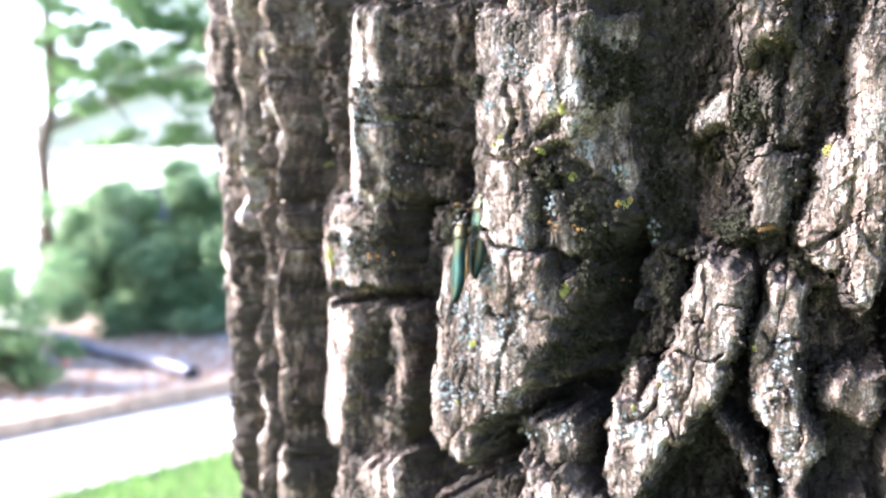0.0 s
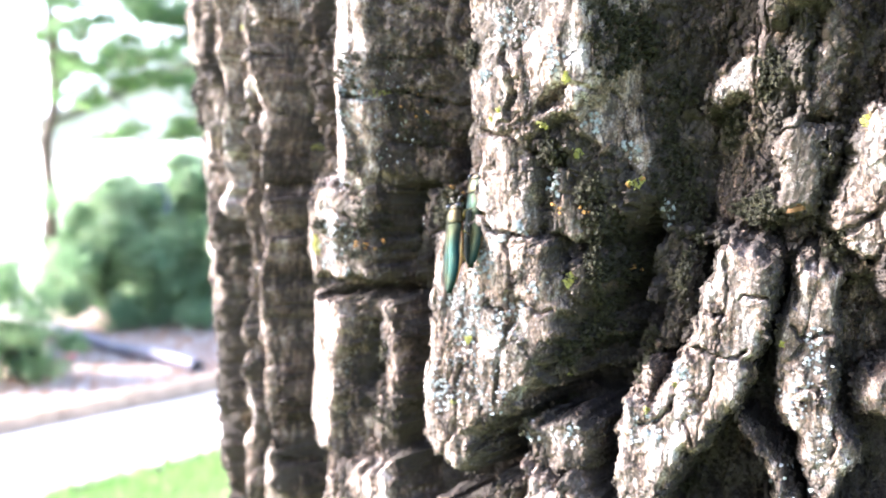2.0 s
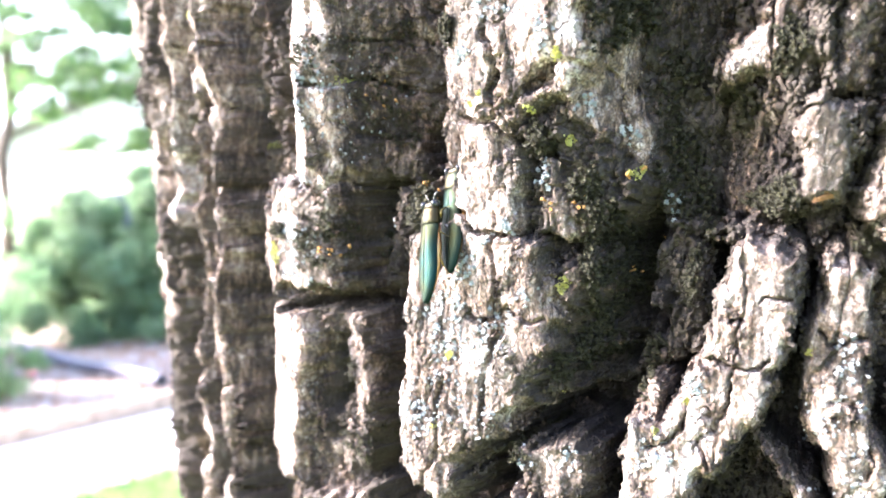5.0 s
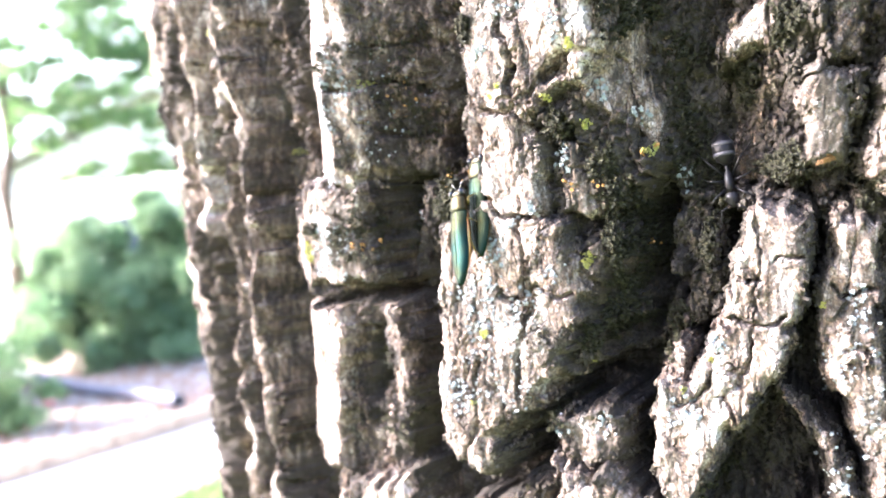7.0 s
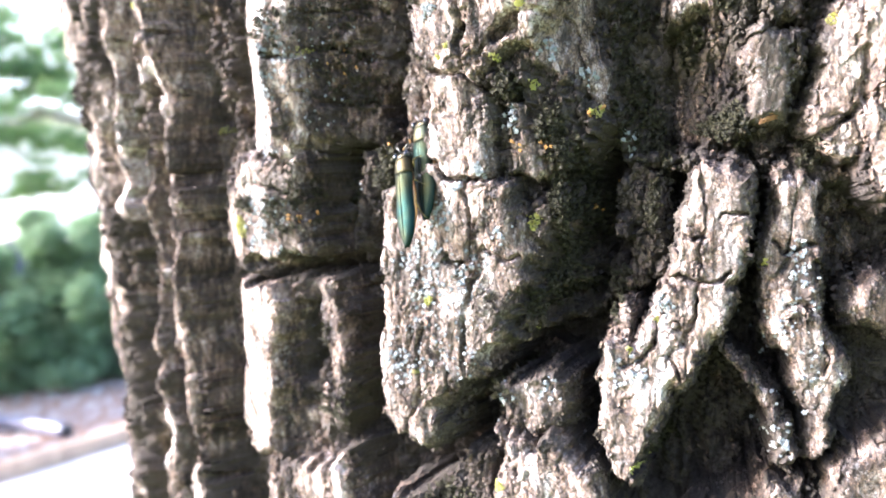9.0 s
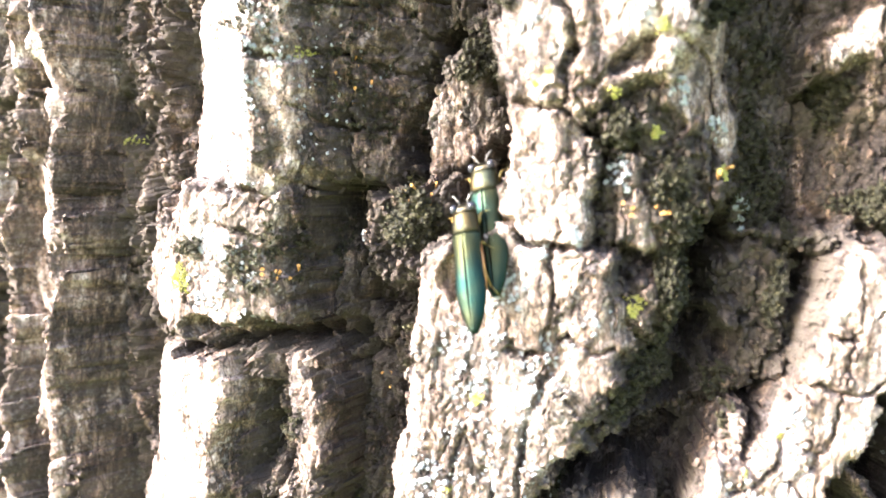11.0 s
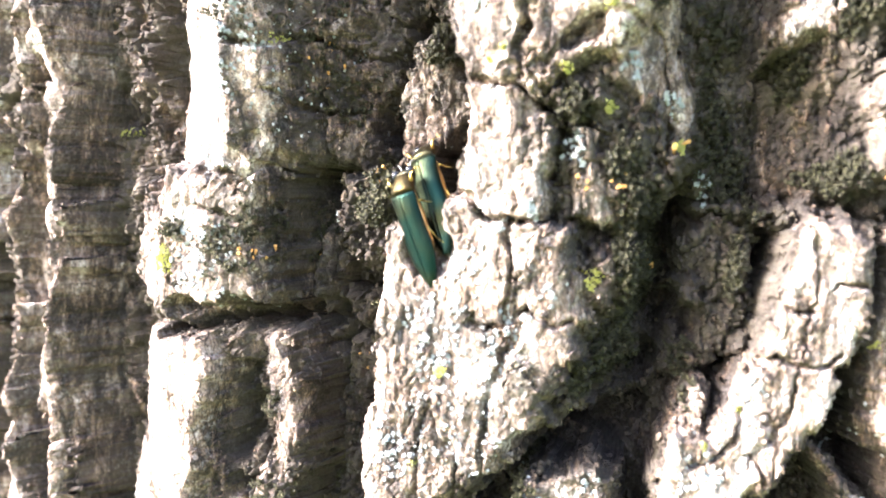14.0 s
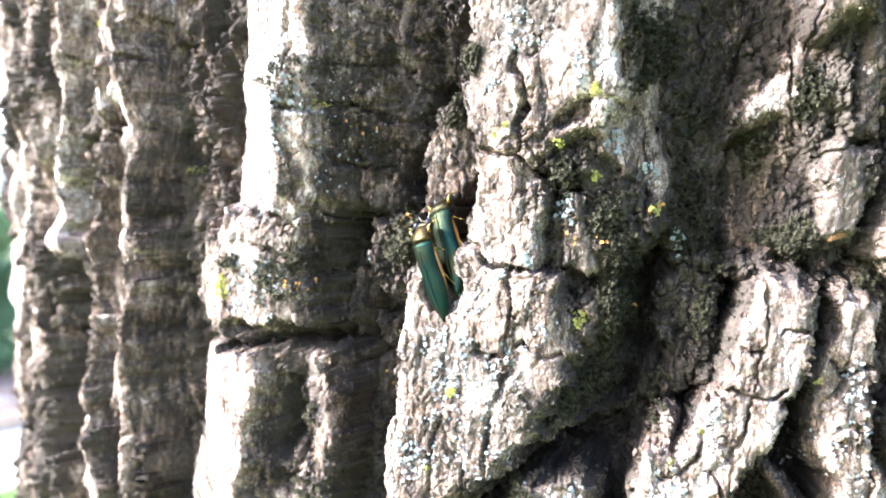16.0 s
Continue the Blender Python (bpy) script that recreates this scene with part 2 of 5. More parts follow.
H = FLOOR + 2.5 * lattice(6, S / 5, Z / 11) + 1.4 * lattice(7, S / 1.8, Z / 4)
OWNER = np.zeros(S.shape, int)
PLATES = 0


# the two lightest tones put sunlight on left-facing bark into its colour
SUNLIT_BARK, SUN_STREAK_BARK, PALE_BARK, GREY_BARK, BROWN_BARK, DARK_BARK, SHADED_INNER_BARK = 0.68, 0.56, 0.40, 0.32, 0.08, -0.15, -0.3
# inner tone: brown inner bark, made darker still by painted furrow shade
WEAR_LIGHT = np.full(S.shape, SHADED_INNER_BARK)


def ridge(height, power, *points, tone=GREY_BARK, slope=0.0):
    """A raised plate of bark along a line of (s, z, half width)."""
    global H, OWNER, PLATES, WEAR_LIGHT
    PLATES += 1
    wide = max(p[2] for p in points)
    cols = (S[0] > min(p[0] for p in points) - wide - 5) & (S[0] < max(p[0] for p in points) + wide + 5)
    rows = (Z[:, 0] > min(p[1] for p in points) - wide - 5) & (Z[:, 0] < max(p[1] for p in points) + wide + 5)
    at = np.ix_(rows, cols)
    x, y = WS[at], WZ[at]
    q, middle = np.full(x.shape, 9.0), np.zeros(x.shape)
    last = len(points) - 2
    for k, ((s0, z0, w0), (s1, z1, w1)) in enumerate(zip(points, points[1:])):
        ds, dz = s1 - s0, z1 - z0
        size = math.hypot(ds, dz)
        free = ((x - s0) * ds + (y - z0) * dz) / size
        along = np.clip(free / size, 0, 1)
        w = w0 + along * (w1 - w0)
        across = np.abs((x - s0) * dz - (y - z0) * ds) / size
        beyond = np.abs(free - along * size) * (0.4 if wide < 3.3 or s0 < -130 else 1.0)
        blunt = np.full(x.shape, 2.0)
        if k == 0:
            blunt = np.where(free < 0, 1.3 if wide < 3.3 or s0 < -130 else 4.5, blunt)
        if k == last:
            blunt = np.where(free > size, 1.3 if wide < 3.3 or s0 < -130 else 4.5, blunt)
        mine = ((across / w) ** blunt + (beyond / w) ** blunt) ** (1 / blunt)
        middle = np.where(mine < q, s0 + along * ds, middle)
        q = np.minimum(q, mine)
    top = height + slope * (x - middle) + 0.5 * lattice(20 + PLATES, S[at] / 6, Z[at] / 12)
    rise = FLOOR + (top - FLOOR) * (1 - np.clip(q / 1.06, 0, 1) ** (2 * power + 1.5))
    higher = (rise > H[at]) & (q < 1.06)
    H[at] = np.where(higher, rise, H[at])
    weathered = q < 0.87 + 0.05 * lattice(71, x / 1.5, y / 3)
    OWNER[at] = np.where(higher, np.where(weathered, PLATES, 0), OWNER[at])
    # sides fade to inner bark, the shade of the furrow included
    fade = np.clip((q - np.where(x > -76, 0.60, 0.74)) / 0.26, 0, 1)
    WEAR_LIGHT[at] = np.where(higher, tone + (SHADED_INNER_BARK - tone) * fade, WEAR_LIGHT[at])


def plate(height, slope, s0, edge, tone, *outline, flank=None):
    """A plate of bark inside an outline of (s, z); its top tilts from s0 on (before it by flank) and its rim rounds off over the edge's width."""
    global H, OWNER, PLATES, WEAR_LIGHT
    PLATES += 1
    low, high = np.min(outline, 0) - 5, np.max(outline, 0) + 5
    at = np.ix_((Z[:, 0] > low[1]) & (Z[:, 0] < high[1]), (S[0] > low[0]) & (S[0] < high[0]))
    x, y = WS[at], WZ[at]
    near, inside = np.full(x.shape, 99.0), np.zeros(x.shape, bool)
    for (a, b), (c, d) in zip(outline, outline[1:] + outline[:1]):
        u = np.clip(((x - a) * (c - a) + (y - b) * (d - b)) / ((c - a) ** 2 + (d - b) ** 2), 0, 1)
        near = np.minimum(near, np.hypot(x - a - u * (c - a), y - b - u * (d - b)))
        if b != d:
            inside ^= ((b > y) != (d > y)) & (x < a + (c - a) * (y - b) / (d - b))
    ragged = cells(300 + PLATES, x / 1.3, y / 2.1)[1] - 0.5
    depth = np.where(inside, near, -near) + 0.2 + 0.45 * ragged + 0.3 * lattice(320 + PLATES, S[at] / 1.1, Z[at] / 1.6)
    crest = s0 + 1.2 * lattice(220 + PLATES, Z[at] / 7, 0.5)
    top = height + np.where(S[at] < crest, slope if flank is None else flank, slope) * (S[at] - crest) + 0.45 * lattice(20 + PLATES, S[at] / 5, Z[at] / 9) + 0.12 * lattice(120 + PLATES, S[at] / 2, Z[at] / 3.5)
    round_off = np.clip(depth / (edge + 0.6), 0, 1)
    rise = top - (1 - round_off) ** 2.6 * (0.22 * (top - FLOOR) + 0.8) - np.clip(-depth / 0.6, 0, 1) * 18
    higher = (rise > H[at]) & (depth > -0.6)
    H[at] = np.where(higher, rise, H[at])
    OWNER[at] = np.where(higher, np.where(depth > 0.15, PLATES, 0), OWNER[at])
    # rim and wall darken to inner bark plus painted shade
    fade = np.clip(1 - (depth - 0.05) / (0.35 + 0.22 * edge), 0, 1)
    WEAR_LIGHT[at] = np.where(higher, tone + (SHADED_INNER_BARK - tone) * fade, WEAR_LIGHT[at])


def crack(depth, width, *points):
    global H
    for (s0, z0), (s1, z1) in zip(points, points[1:]):
        cols = (S[0] > min(s0, s1) - 4) & (S[0] < max(s0, s1) + 4)
        rows = (Z[:, 0] > min(z0, z1) - 4) & (Z[:, 0] < max(z0, z1) + 4)
        at = np.ix_(rows, cols)
        x = S[at] + 0.6 * lattice(9, S[at] / 1.5, Z[at] / 1.5) + 0.9 * lattice(17, S[at] / 4, Z[at] / 4)
        y = Z[at] + 0.6 * lattice(10, S[at] / 1.5, Z[at] / 1.5) + 0.9 * lattice(18, S[at] / 4, Z[at] / 4)
        along = np.clip(((x - s0) * (s1 - s0) + (y - z0) * (z1 - z0)) / ((s1 - s0) ** 2 + (z1 - z0) ** 2), 0, 1)
        d = np.hypot(x - s0 - along * (s1 - s0), y - z0 - along * (z1 - z0))
        H[at] = np.maximum(np.minimum(H[at], H[at] - depth * (1 - np.clip(d / (1.6 * width), 0, 1) ** 2)), FLOOR - 4)


ridge(-2, 3, (-129.0, -49.0, 3.5), (-129.0, -60.0, 5.0), (-129.0, -80.0, 6.0), tone=BROWN_BARK)
# the light tone on these far ridges paints sunlit strips
ridge(-4.5, 3, (-159.0, 14.0, 0.5), (-160.0, 0.0, 1.8), (-162.0, -15.0, 2.3), (-163.5, -26.0, 1.6), (-164.0, -40.0, 0.5), tone=SUN_STREAK_BARK)
ridge(-8, 3, (-158.0, 8.0, 1.8), (-157.5, -12.0, 2.2), (-156.5, -38.0, 2.6), (-158.0, -75.0, 3.0))
ridge(-0.5, 3, (-154.0, 45.0, 2.6), (-154.5, 22.0, 2.8), (-154.0, 12.0, 1.8), (-152.0, 3.0, 1.2), (-151.0, -10.0, 0.5), tone=SUN_STREAK_BARK)
ridge(-1, 3, (-165.0, 50.0, 1.8), (-167.0, 5.0, 2.2), (-168.0, -12.0, 2.4), (-170.0, -35.0, 3.0), (-169.0, -75.0, 3.0), tone=BROWN_BARK)
ridge(4, 3, (-169.0, 52.0, 2.8), (-170.0, 25.0, 3.0), (-171.5, 12.0, 2.6), (-173.0, -4.0, 1.8), (-173.5, -20.0, 0.5), tone=PALE_BARK)
ridge(6, 3, (-179.0, 55.0, 4.0), (-178.0, 25.0, 4.0), (-177.0, 8.0, 4.0), (-179.0, -15.0, 4.2), (-180.0, -35.0, 4.5), (-181.0, -75.0, 4.5), tone=BROWN_BARK)
ridge(1, 3.5, (-44.5, 14.8, 2.9), (-44.1, 6.7, 2.9), (-42.9, -0.8, 3.0), (-43.0, -8.6, 3.0), tone=PALE_BARK)
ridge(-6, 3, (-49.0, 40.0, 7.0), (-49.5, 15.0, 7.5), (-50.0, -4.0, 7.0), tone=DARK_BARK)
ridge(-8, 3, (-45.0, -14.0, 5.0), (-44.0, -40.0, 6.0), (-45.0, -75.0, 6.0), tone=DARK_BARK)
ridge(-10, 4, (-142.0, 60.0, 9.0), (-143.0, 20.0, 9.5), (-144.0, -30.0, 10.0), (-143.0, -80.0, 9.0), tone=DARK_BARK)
ridge(-1.5, 3.1, (-161.5, 50.0, 1.5), (-162.0, 24.0, 1.9), (-161.5, 12.0, 1.4), (-161.0, 2.0, 0.5), tone=SUN_STREAK_BARK)
ridge(2, 3.1, (-165.0, -20.0, 0.5), (-165.5, -42.0, 2.2), (-164.0, -60.0, 2.2), (-165.0, -78.0, 1.0), tone=SUN_STREAK_BARK)
ridge(0.5, 3.1, (-152.0, -8.0, 0.5), (-152.5, -24.0, 1.7), (-152.5, -40.0, 2.0), (-151.0, -75.0, 2.2), tone=SUN_STREAK_BARK)
ridge(-4, 3.3, (-156.0, -4.0, 0.5), (-156.5, -30.0, 1.8), (-157.0, -75.0, 2.0), tone=BROWN_BARK)
ridge(7, 3, (-186.0, 55.0, 4.6), (-188.0, 10.0, 4.6), (-190.0, -20.0, 4.4), (-191.0, -75.0, 4.6), tone=DARK_BARK)
ridge(9, 3, (-196.0, 55.0, 5.0), (-199.0, 0.0, 5.5), (-201.0, -75.0, 5.0), tone=DARK_BARK)
ridge(10, 3, (-207.0, 55.0, 5.0), (-209.0, 0.0, 5.5), (-210.0, -75.0, 5.0), tone=DARK_BARK)
ridge(1, 3, (-36.0, 60.0, 3.8), (-37.0, 20.0, 3.5), (-35.0, -20.0, 3.8), (-36.0, -75.0, 3.8))
ridge(0, 3, (-28.0, 60.0, 3.5), (-27.0, 0.0, 3.5), (-29.0, -75.0, 3.5))
ridge(1, 3, (-82.0, 60.0, 8.0), (-83.0, 22.0, 7.0))
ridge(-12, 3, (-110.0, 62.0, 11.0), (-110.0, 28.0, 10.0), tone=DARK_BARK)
ridge(0, 3, (-62.0, 60.0, 5.0), (-57.0, 18.0, 4.0))
ridge(-4, 3, (-125.0, -62.0, 9.0), (-126.0, -80.0, 10.0))
ridge(1, 3, (-80.0, -60.0, 7.0), (-82.0, -80.0, 8.0))
ridge(0, 3, (-98.0, -52.0, 5.0), (-100.0, -80.0, 6.0))
ridge(0, 3, (-60.0, -52.0, 5.0), (-58.0, -80.0, 6.0))
# sunken plates: dark mossy bark, with furrow shade added to the tone
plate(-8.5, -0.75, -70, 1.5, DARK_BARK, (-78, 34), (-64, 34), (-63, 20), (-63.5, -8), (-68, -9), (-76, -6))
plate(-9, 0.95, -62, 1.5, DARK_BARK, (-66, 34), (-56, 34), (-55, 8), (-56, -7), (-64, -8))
# the hollow's shadow goes into its dark tone, along with its bark
plate(-8.5, -0.95, -74.5, 1.5, SHADED_INNER_BARK, (-84, 0), (-74, -1), (-71, -10), (-71, -20), (-74, -26), (-85, -26))
plate(-9.5, 0.7, -72.5, 1.5, SHADED_INNER_BARK, (-74.5, -8), (-66, -8), (-65, -20), (-73, -25))
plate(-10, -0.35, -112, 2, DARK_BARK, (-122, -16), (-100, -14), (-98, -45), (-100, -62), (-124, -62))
# right-hand faces toned brown, partly for the shade they lie in
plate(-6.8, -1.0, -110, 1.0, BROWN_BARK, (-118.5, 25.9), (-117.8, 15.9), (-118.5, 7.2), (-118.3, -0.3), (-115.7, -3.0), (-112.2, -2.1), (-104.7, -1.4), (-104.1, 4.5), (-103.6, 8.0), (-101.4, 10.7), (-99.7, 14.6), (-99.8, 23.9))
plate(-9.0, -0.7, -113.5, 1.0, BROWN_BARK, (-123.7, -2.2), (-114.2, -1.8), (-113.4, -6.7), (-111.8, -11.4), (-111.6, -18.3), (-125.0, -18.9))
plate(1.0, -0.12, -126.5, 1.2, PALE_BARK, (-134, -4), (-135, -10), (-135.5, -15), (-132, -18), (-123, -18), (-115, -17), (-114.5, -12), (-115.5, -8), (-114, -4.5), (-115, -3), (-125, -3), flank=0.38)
# columns toned white because the sun strikes their left flanks
plate(0.5, -0.45, -117.5, 1.2, SUNLIT_BARK, (-131.5, 26), (-131.5, 12), (-133, 4), (-134, -2), (-134, -6), (-124, -4.5), (-114.5, -3.2), (-113, 0), (-113.5, 8), (-114, 14), (-113, 26), flank=0.48)
plate(0.5, 0, -127, 1.2, SUNLIT_BARK, (-133, -18.7), (-134, -22), (-135.5, -27), (-136.5, -32), (-137, -46), (-124, -46), (-123.5, -41), (-122, -36.6), (-122.5, -31), (-121, -24), (-122.5, -19.5), flank=0.35)
plate(-3.0, 0, -115.0, 0.8, GREY_BARK, (-117.1, -20.0), (-113.0, -19.5), (-112.2, -24.7), (-111.6, -31.4), (-111.9, -36.6), (-114.3, -43.0), (-112.4, -46.8), (-115.7, -49.0), (-118.6, -45.2), (-119.0, -38.9), (-115.5, -32.4), (-116.3, -25.5))
plate(-3, 0, -122.0, 0.6, BROWN_BARK, (-122.2, -19.7), (-119.0, -21.0), (-118.7, -24.0), (-123.2, -27.4), (-125.0, -30.3), (-124.3, -24.7))
plate(-1.0, 0, -121.0, 1.5, GREY_BARK, (-131.1, -50.1), (-125.8, -46.5), (-119.3, -44.6), (-111.4, -44.8), (-109.7, -52.5), (-111.3, -61.9), (-137.0, -67.7))
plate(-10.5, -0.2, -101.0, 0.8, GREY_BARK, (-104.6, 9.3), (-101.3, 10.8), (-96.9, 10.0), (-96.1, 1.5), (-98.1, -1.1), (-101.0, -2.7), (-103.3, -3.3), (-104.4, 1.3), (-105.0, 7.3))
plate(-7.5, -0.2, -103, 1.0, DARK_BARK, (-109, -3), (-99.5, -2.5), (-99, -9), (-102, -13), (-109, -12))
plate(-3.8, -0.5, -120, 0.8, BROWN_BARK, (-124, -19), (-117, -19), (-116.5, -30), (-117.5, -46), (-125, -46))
plate(1.5, 0, -89.0, 1.3, PALE_BARK, (-93.0, 24.0), (-92.9, 17.7), (-92.6, 5.5), (-92.0, -0.8), (-92.6, -5.4), (-96.1, -7.8), (-100.4, -10.3), (-99.9, -16.0), (-100.1, -21.8), (-100.5, -27.8), (-101.4, -32.5), (-101.6, -36.4), (-99.8, -39.2), (-95.9, -41.1), (-93.1, -41.2), (-92.3, -37.7), (-90.3, -34.4), (-87.8, -32.8), (-84.6, -29.9), (-83.5, -26.9), (-82.4, -22.7), (-80.6, -19.3), (-79.3, -15.9), (-80.2, -11.5), (-80.8, -9.0), (-82.2, -6.9), (-82.9, -2.8), (-84.4, 1.0), (-83.0, 2.7), (-80.6, 3.4), (-77.3, 4.5), (-76.1, 10.4), (-77.0, 20.8))
plate(0.0, -0.9, -78, 1.0, PALE_BARK, (-78.9, 21.1), (-72.8, 20.3), (-73.1, 10.5), (-72.5, 5.9), (-70.9, -3.6), (-72.1, -5.5), (-74.1, -3.9), (-74.4, -0.3), (-78.4, 2.5), (-81.5, 4.7), (-80.2, 10.8))
plate(0.2, -0.2, -80.0, 0.8, PALE_BARK, (-82.5, -1.6), (-78.8, -1.5), (-77.5, -7.1), (-78.2, -9.1), (-81.2, -8.4))
plate(-1.2, -0.4, -78.0, 0.8, BROWN_BARK, (-80.4, -9.8), (-75.9, -10.3), (-75.1, -13.4), (-77.8, -15.4), (-80.3, -14.9))
plate(-4.5, -0.3, -78.0, 0.8, GREY_BARK, (-79.9, -19.9), (-77.0, -19.4), (-76.4, -21.7), (-79.1, -22.5))
plate(-5.5, 0, -72.0, 1.0, DARK_BARK, (-76.2, -13.8), (-70.6, -13.6), (-67.9, -14.7), (-68.5, -17.3), (-74.6, -17.7))
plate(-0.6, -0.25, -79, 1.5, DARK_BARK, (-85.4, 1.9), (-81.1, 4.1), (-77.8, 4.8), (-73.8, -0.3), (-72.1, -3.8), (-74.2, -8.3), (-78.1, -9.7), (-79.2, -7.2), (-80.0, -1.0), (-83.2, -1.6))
plate(0.4, 0, -65.0, 1.1, PALE_BARK, (-62.5, -9.5), (-60.1, -9.0), (-55.5, -10.4), (-55.5, -15.1), (-56.1, -18.7), (-57.3, -22.4), (-57.8, -26.2), (-59.8, -30.0), (-60.8, -31.9), (-64.4, -34.5), (-66.2, -37.9), (-68.1, -41.4), (-70.0, -45.9), (-72.4, -44.4), (-73.2, -41.5), (-73.6, -36.4), (-72.5, -30.8), (-71.3, -28.2), (-69.9, -28.1), (-68.8, -29.4), (-67.7, -26.2), (-66.1, -21.7), (-64.5, -17.9), (-63.9, -13.5))
plate(-1.2, 0, -70.0, 0.7, GREY_BARK, (-71.5, -28.3), (-70.4, -23.9), (-68.9, -23.6), (-68.6, -27.0), (-69.0, -29.7), (-71.5, -32.4))
plate(-0.4, 0, -50.0, 1.0, PALE_BARK, (-53.5, -10.6), (-49.0, -10.9), (-48.9, -17.0), (-49.0, -21.9), (-48.6, -26.9), (-46.8, -29.6), (-46.1, -33.4), (-47.0, -36.1), (-48.8, -41.1), (-50.3, -41.7), (-50.8, -35.7), (-52.1, -30.5), (-53.6, -29.1), (-54.2, -22.7), (-54.3, -17.7))
plate(-1.6, 0, -55.0, 0.8, GREY_BARK, (-59.0, -29.2), (-57.4, -29.4), (-55.1, -32.5), (-53.4, -35.3), (-51.6, -38.7), (-50.8, -42.3), (-52.4, -43.0), (-54.5, -42.2), (-55.6, -37.2), (-56.9, -33.1))
plate(0.5, 0, -45.0, 1.5, PALE_BARK, (-48.9, -42.6), (-40.8, -38.9), (-40.9, -55.5), (-48.6, -55.4))
plate(-2, 0, -52.0, 1.2, GREY_BARK, (-55.3, -43.4), (-49.9, -45.1), (-48.7, -49.2), (-49.0, -56.3), (-57.2, -56.4))
plate(-1.2, 0, -54.0, 0.9, PALE_BARK, (-54.9, 5.0), (-51.1, 3.2), (-51.1, -0.2), (-51.7, -3.0), (-52.5, -5.9), (-55.4, -6.7), (-56.9, -5.9), (-56.3, -1.1), (-57.5, 1.4), (-56.4, 4.1))
plate(-0.5, 0, -47.0, 1.0, PALE_BARK, (-49.4, 4.1), (-40.4, 6.9), (-40.4, -7.5), (-47.4, -9.0), (-50.3, -7.9), (-50.4, -2.0), (-50.0, 1.9))
plate(-4.2, 0, -54.0, 1.0, DARK_BARK, (-65.3, -9.0), (-64.1, -7.9), (-59.7, -6.7), (-53.7, -9.5), (-52.1, -8.1), (-39.7, -9.5), (-39.7, -12.3), (-53.7, -11.2), (-59.8, -10.0))
plate(-1.2, 0, -44.0, 0.9, GREY_BARK, (-46.5, -22.2), (-40.5, -21.6), (-40.5, -29.6), (-46.5, -28.2))
plate(-5.0, 0, -60.0, 1.0, GREY_BARK, (-65.2, 4.7), (-64.7, 7.9), (-61.9, 11.1), (-60.0, 15.7), (-58.6, 19.8), (-54.3, 19.4), (-55.8, 12.8), (-57.7, 9.2), (-60.0, 7.0))
plate(-2.8, 0, -52.0, 1.0, BROWN_BARK, (-54.9, 11.2), (-53.2, 18.6), (-48.8, 18.2), (-50.5, 8.9), (-50.8, 3.8), (-53.4, 4.3), (-55.6, 4.7))
plate(-1.2, 0, -81.0, 0.9, GREY_BARK, (-85.9, -34.5), (-81.2, -31.8), (-76.8, -32.5), (-76.5, -35.2), (-77.7, -40.5), (-82.1, -41.1), (-84.9, -39.0))
plate(0.8, 0, -80.0, 1.2, PALE_BARK, (-85.6, -38.9), (-83.5, -40.1), (-81.8, -42.4), (-78.9, -39.9), (-77.1, -41.2), (-73.8, -44.4), (-72.3, -48.8), (-72.8, -56.3), (-87.3, -57.7), (-85.3, -44.1))
plate(-1.5, 0, -90.0, 1.2, BROWN_BARK, (-94.0, -47.8), (-90.5, -42.3), (-86.3, -42.9), (-86.6, -50.0), (-87.9, -58.2), (-97.2, -59.5))
plate(-9, 0.1, -155.0, 1.2, BROWN_BARK, (-170.3, 42.6), (-140.3, 36.2), (-138.6, 22.7), (-139.7, 8.3), (-150.9, 7.4), (-172.4, 7.2), (-175.8, 18.9))
plate(-9.5, 0.1, -158.0, 1.2, BROWN_BARK, (-162.4, 4.9), (-150.9, 5.3), (-141.0, -0.2), (-143.0, -13.3), (-145.3, -25.3), (-145.8, -48.3), (-188.4, -59.2), (-176.8, -29.1), (-166.4, -14.5))
# two far strips whitened to show sun on them
plate(-4.5, 0.25, -165.0, 0.6, SUNLIT_BARK, (-166.7, 2.1), (-155.6, 2.0), (-155.9, -6.3), (-159.3, -15.0), (-163.0, -22.9), (-176.3, -27.7), (-173.1, -19.1), (-168.6, -7.9))
plate(-1.0, 0.25, -162.0, 0.6, SUNLIT_BARK, (-167.9, 23.2), (-157.0, 21.5), (-157.4, 12.6), (-159.8, 7.5), (-168.3, 8.2))
crack(9, 0.9, (-101.6, 11.6), (-103.2, 9.0), (-104.6, 5.0), (-105.0, 1.0), (-103.8, -2.6))
crack(1.6, 0.30, (-91.5, 3.4), (-88.5, 3.1), (-86.5, 2.7), (-84.4, 1.2), (-83.3, -1.1))
crack(1.4, 0.30, (-83.3, -1.1), (-83.0, -5.0), (-84.0, -8.4))
crack(1.4, 0.26, (-87.0, 3.0), (-86.6, 8.0), (-87.0, 14.0))
crack(1.6, 0.32, (-91.5, -6.2), (-89.0, -8.0), (-86.0, -8.6), (-83.4, -7.6), (-81.5, -8.8))
crack(1.3, 0.28, (-87.0, -8.6), (-87.4, -13.0), (-87.0, -17.5))
crack(1.1, 0.24, (-90.5, -18.0), (-88.0, -18.6), (-85.2, -17.4), (-82.0, -18.5))
crack(1.2, 0.24, (-64.8, -21.4), (-62.7, -20.9), (-60.8, -21.8), (-58.5, -20.9))
crack(1.0, 0.22, (-63.5, -17.0), (-61.2, -17.6), (-60.0, -17.3))
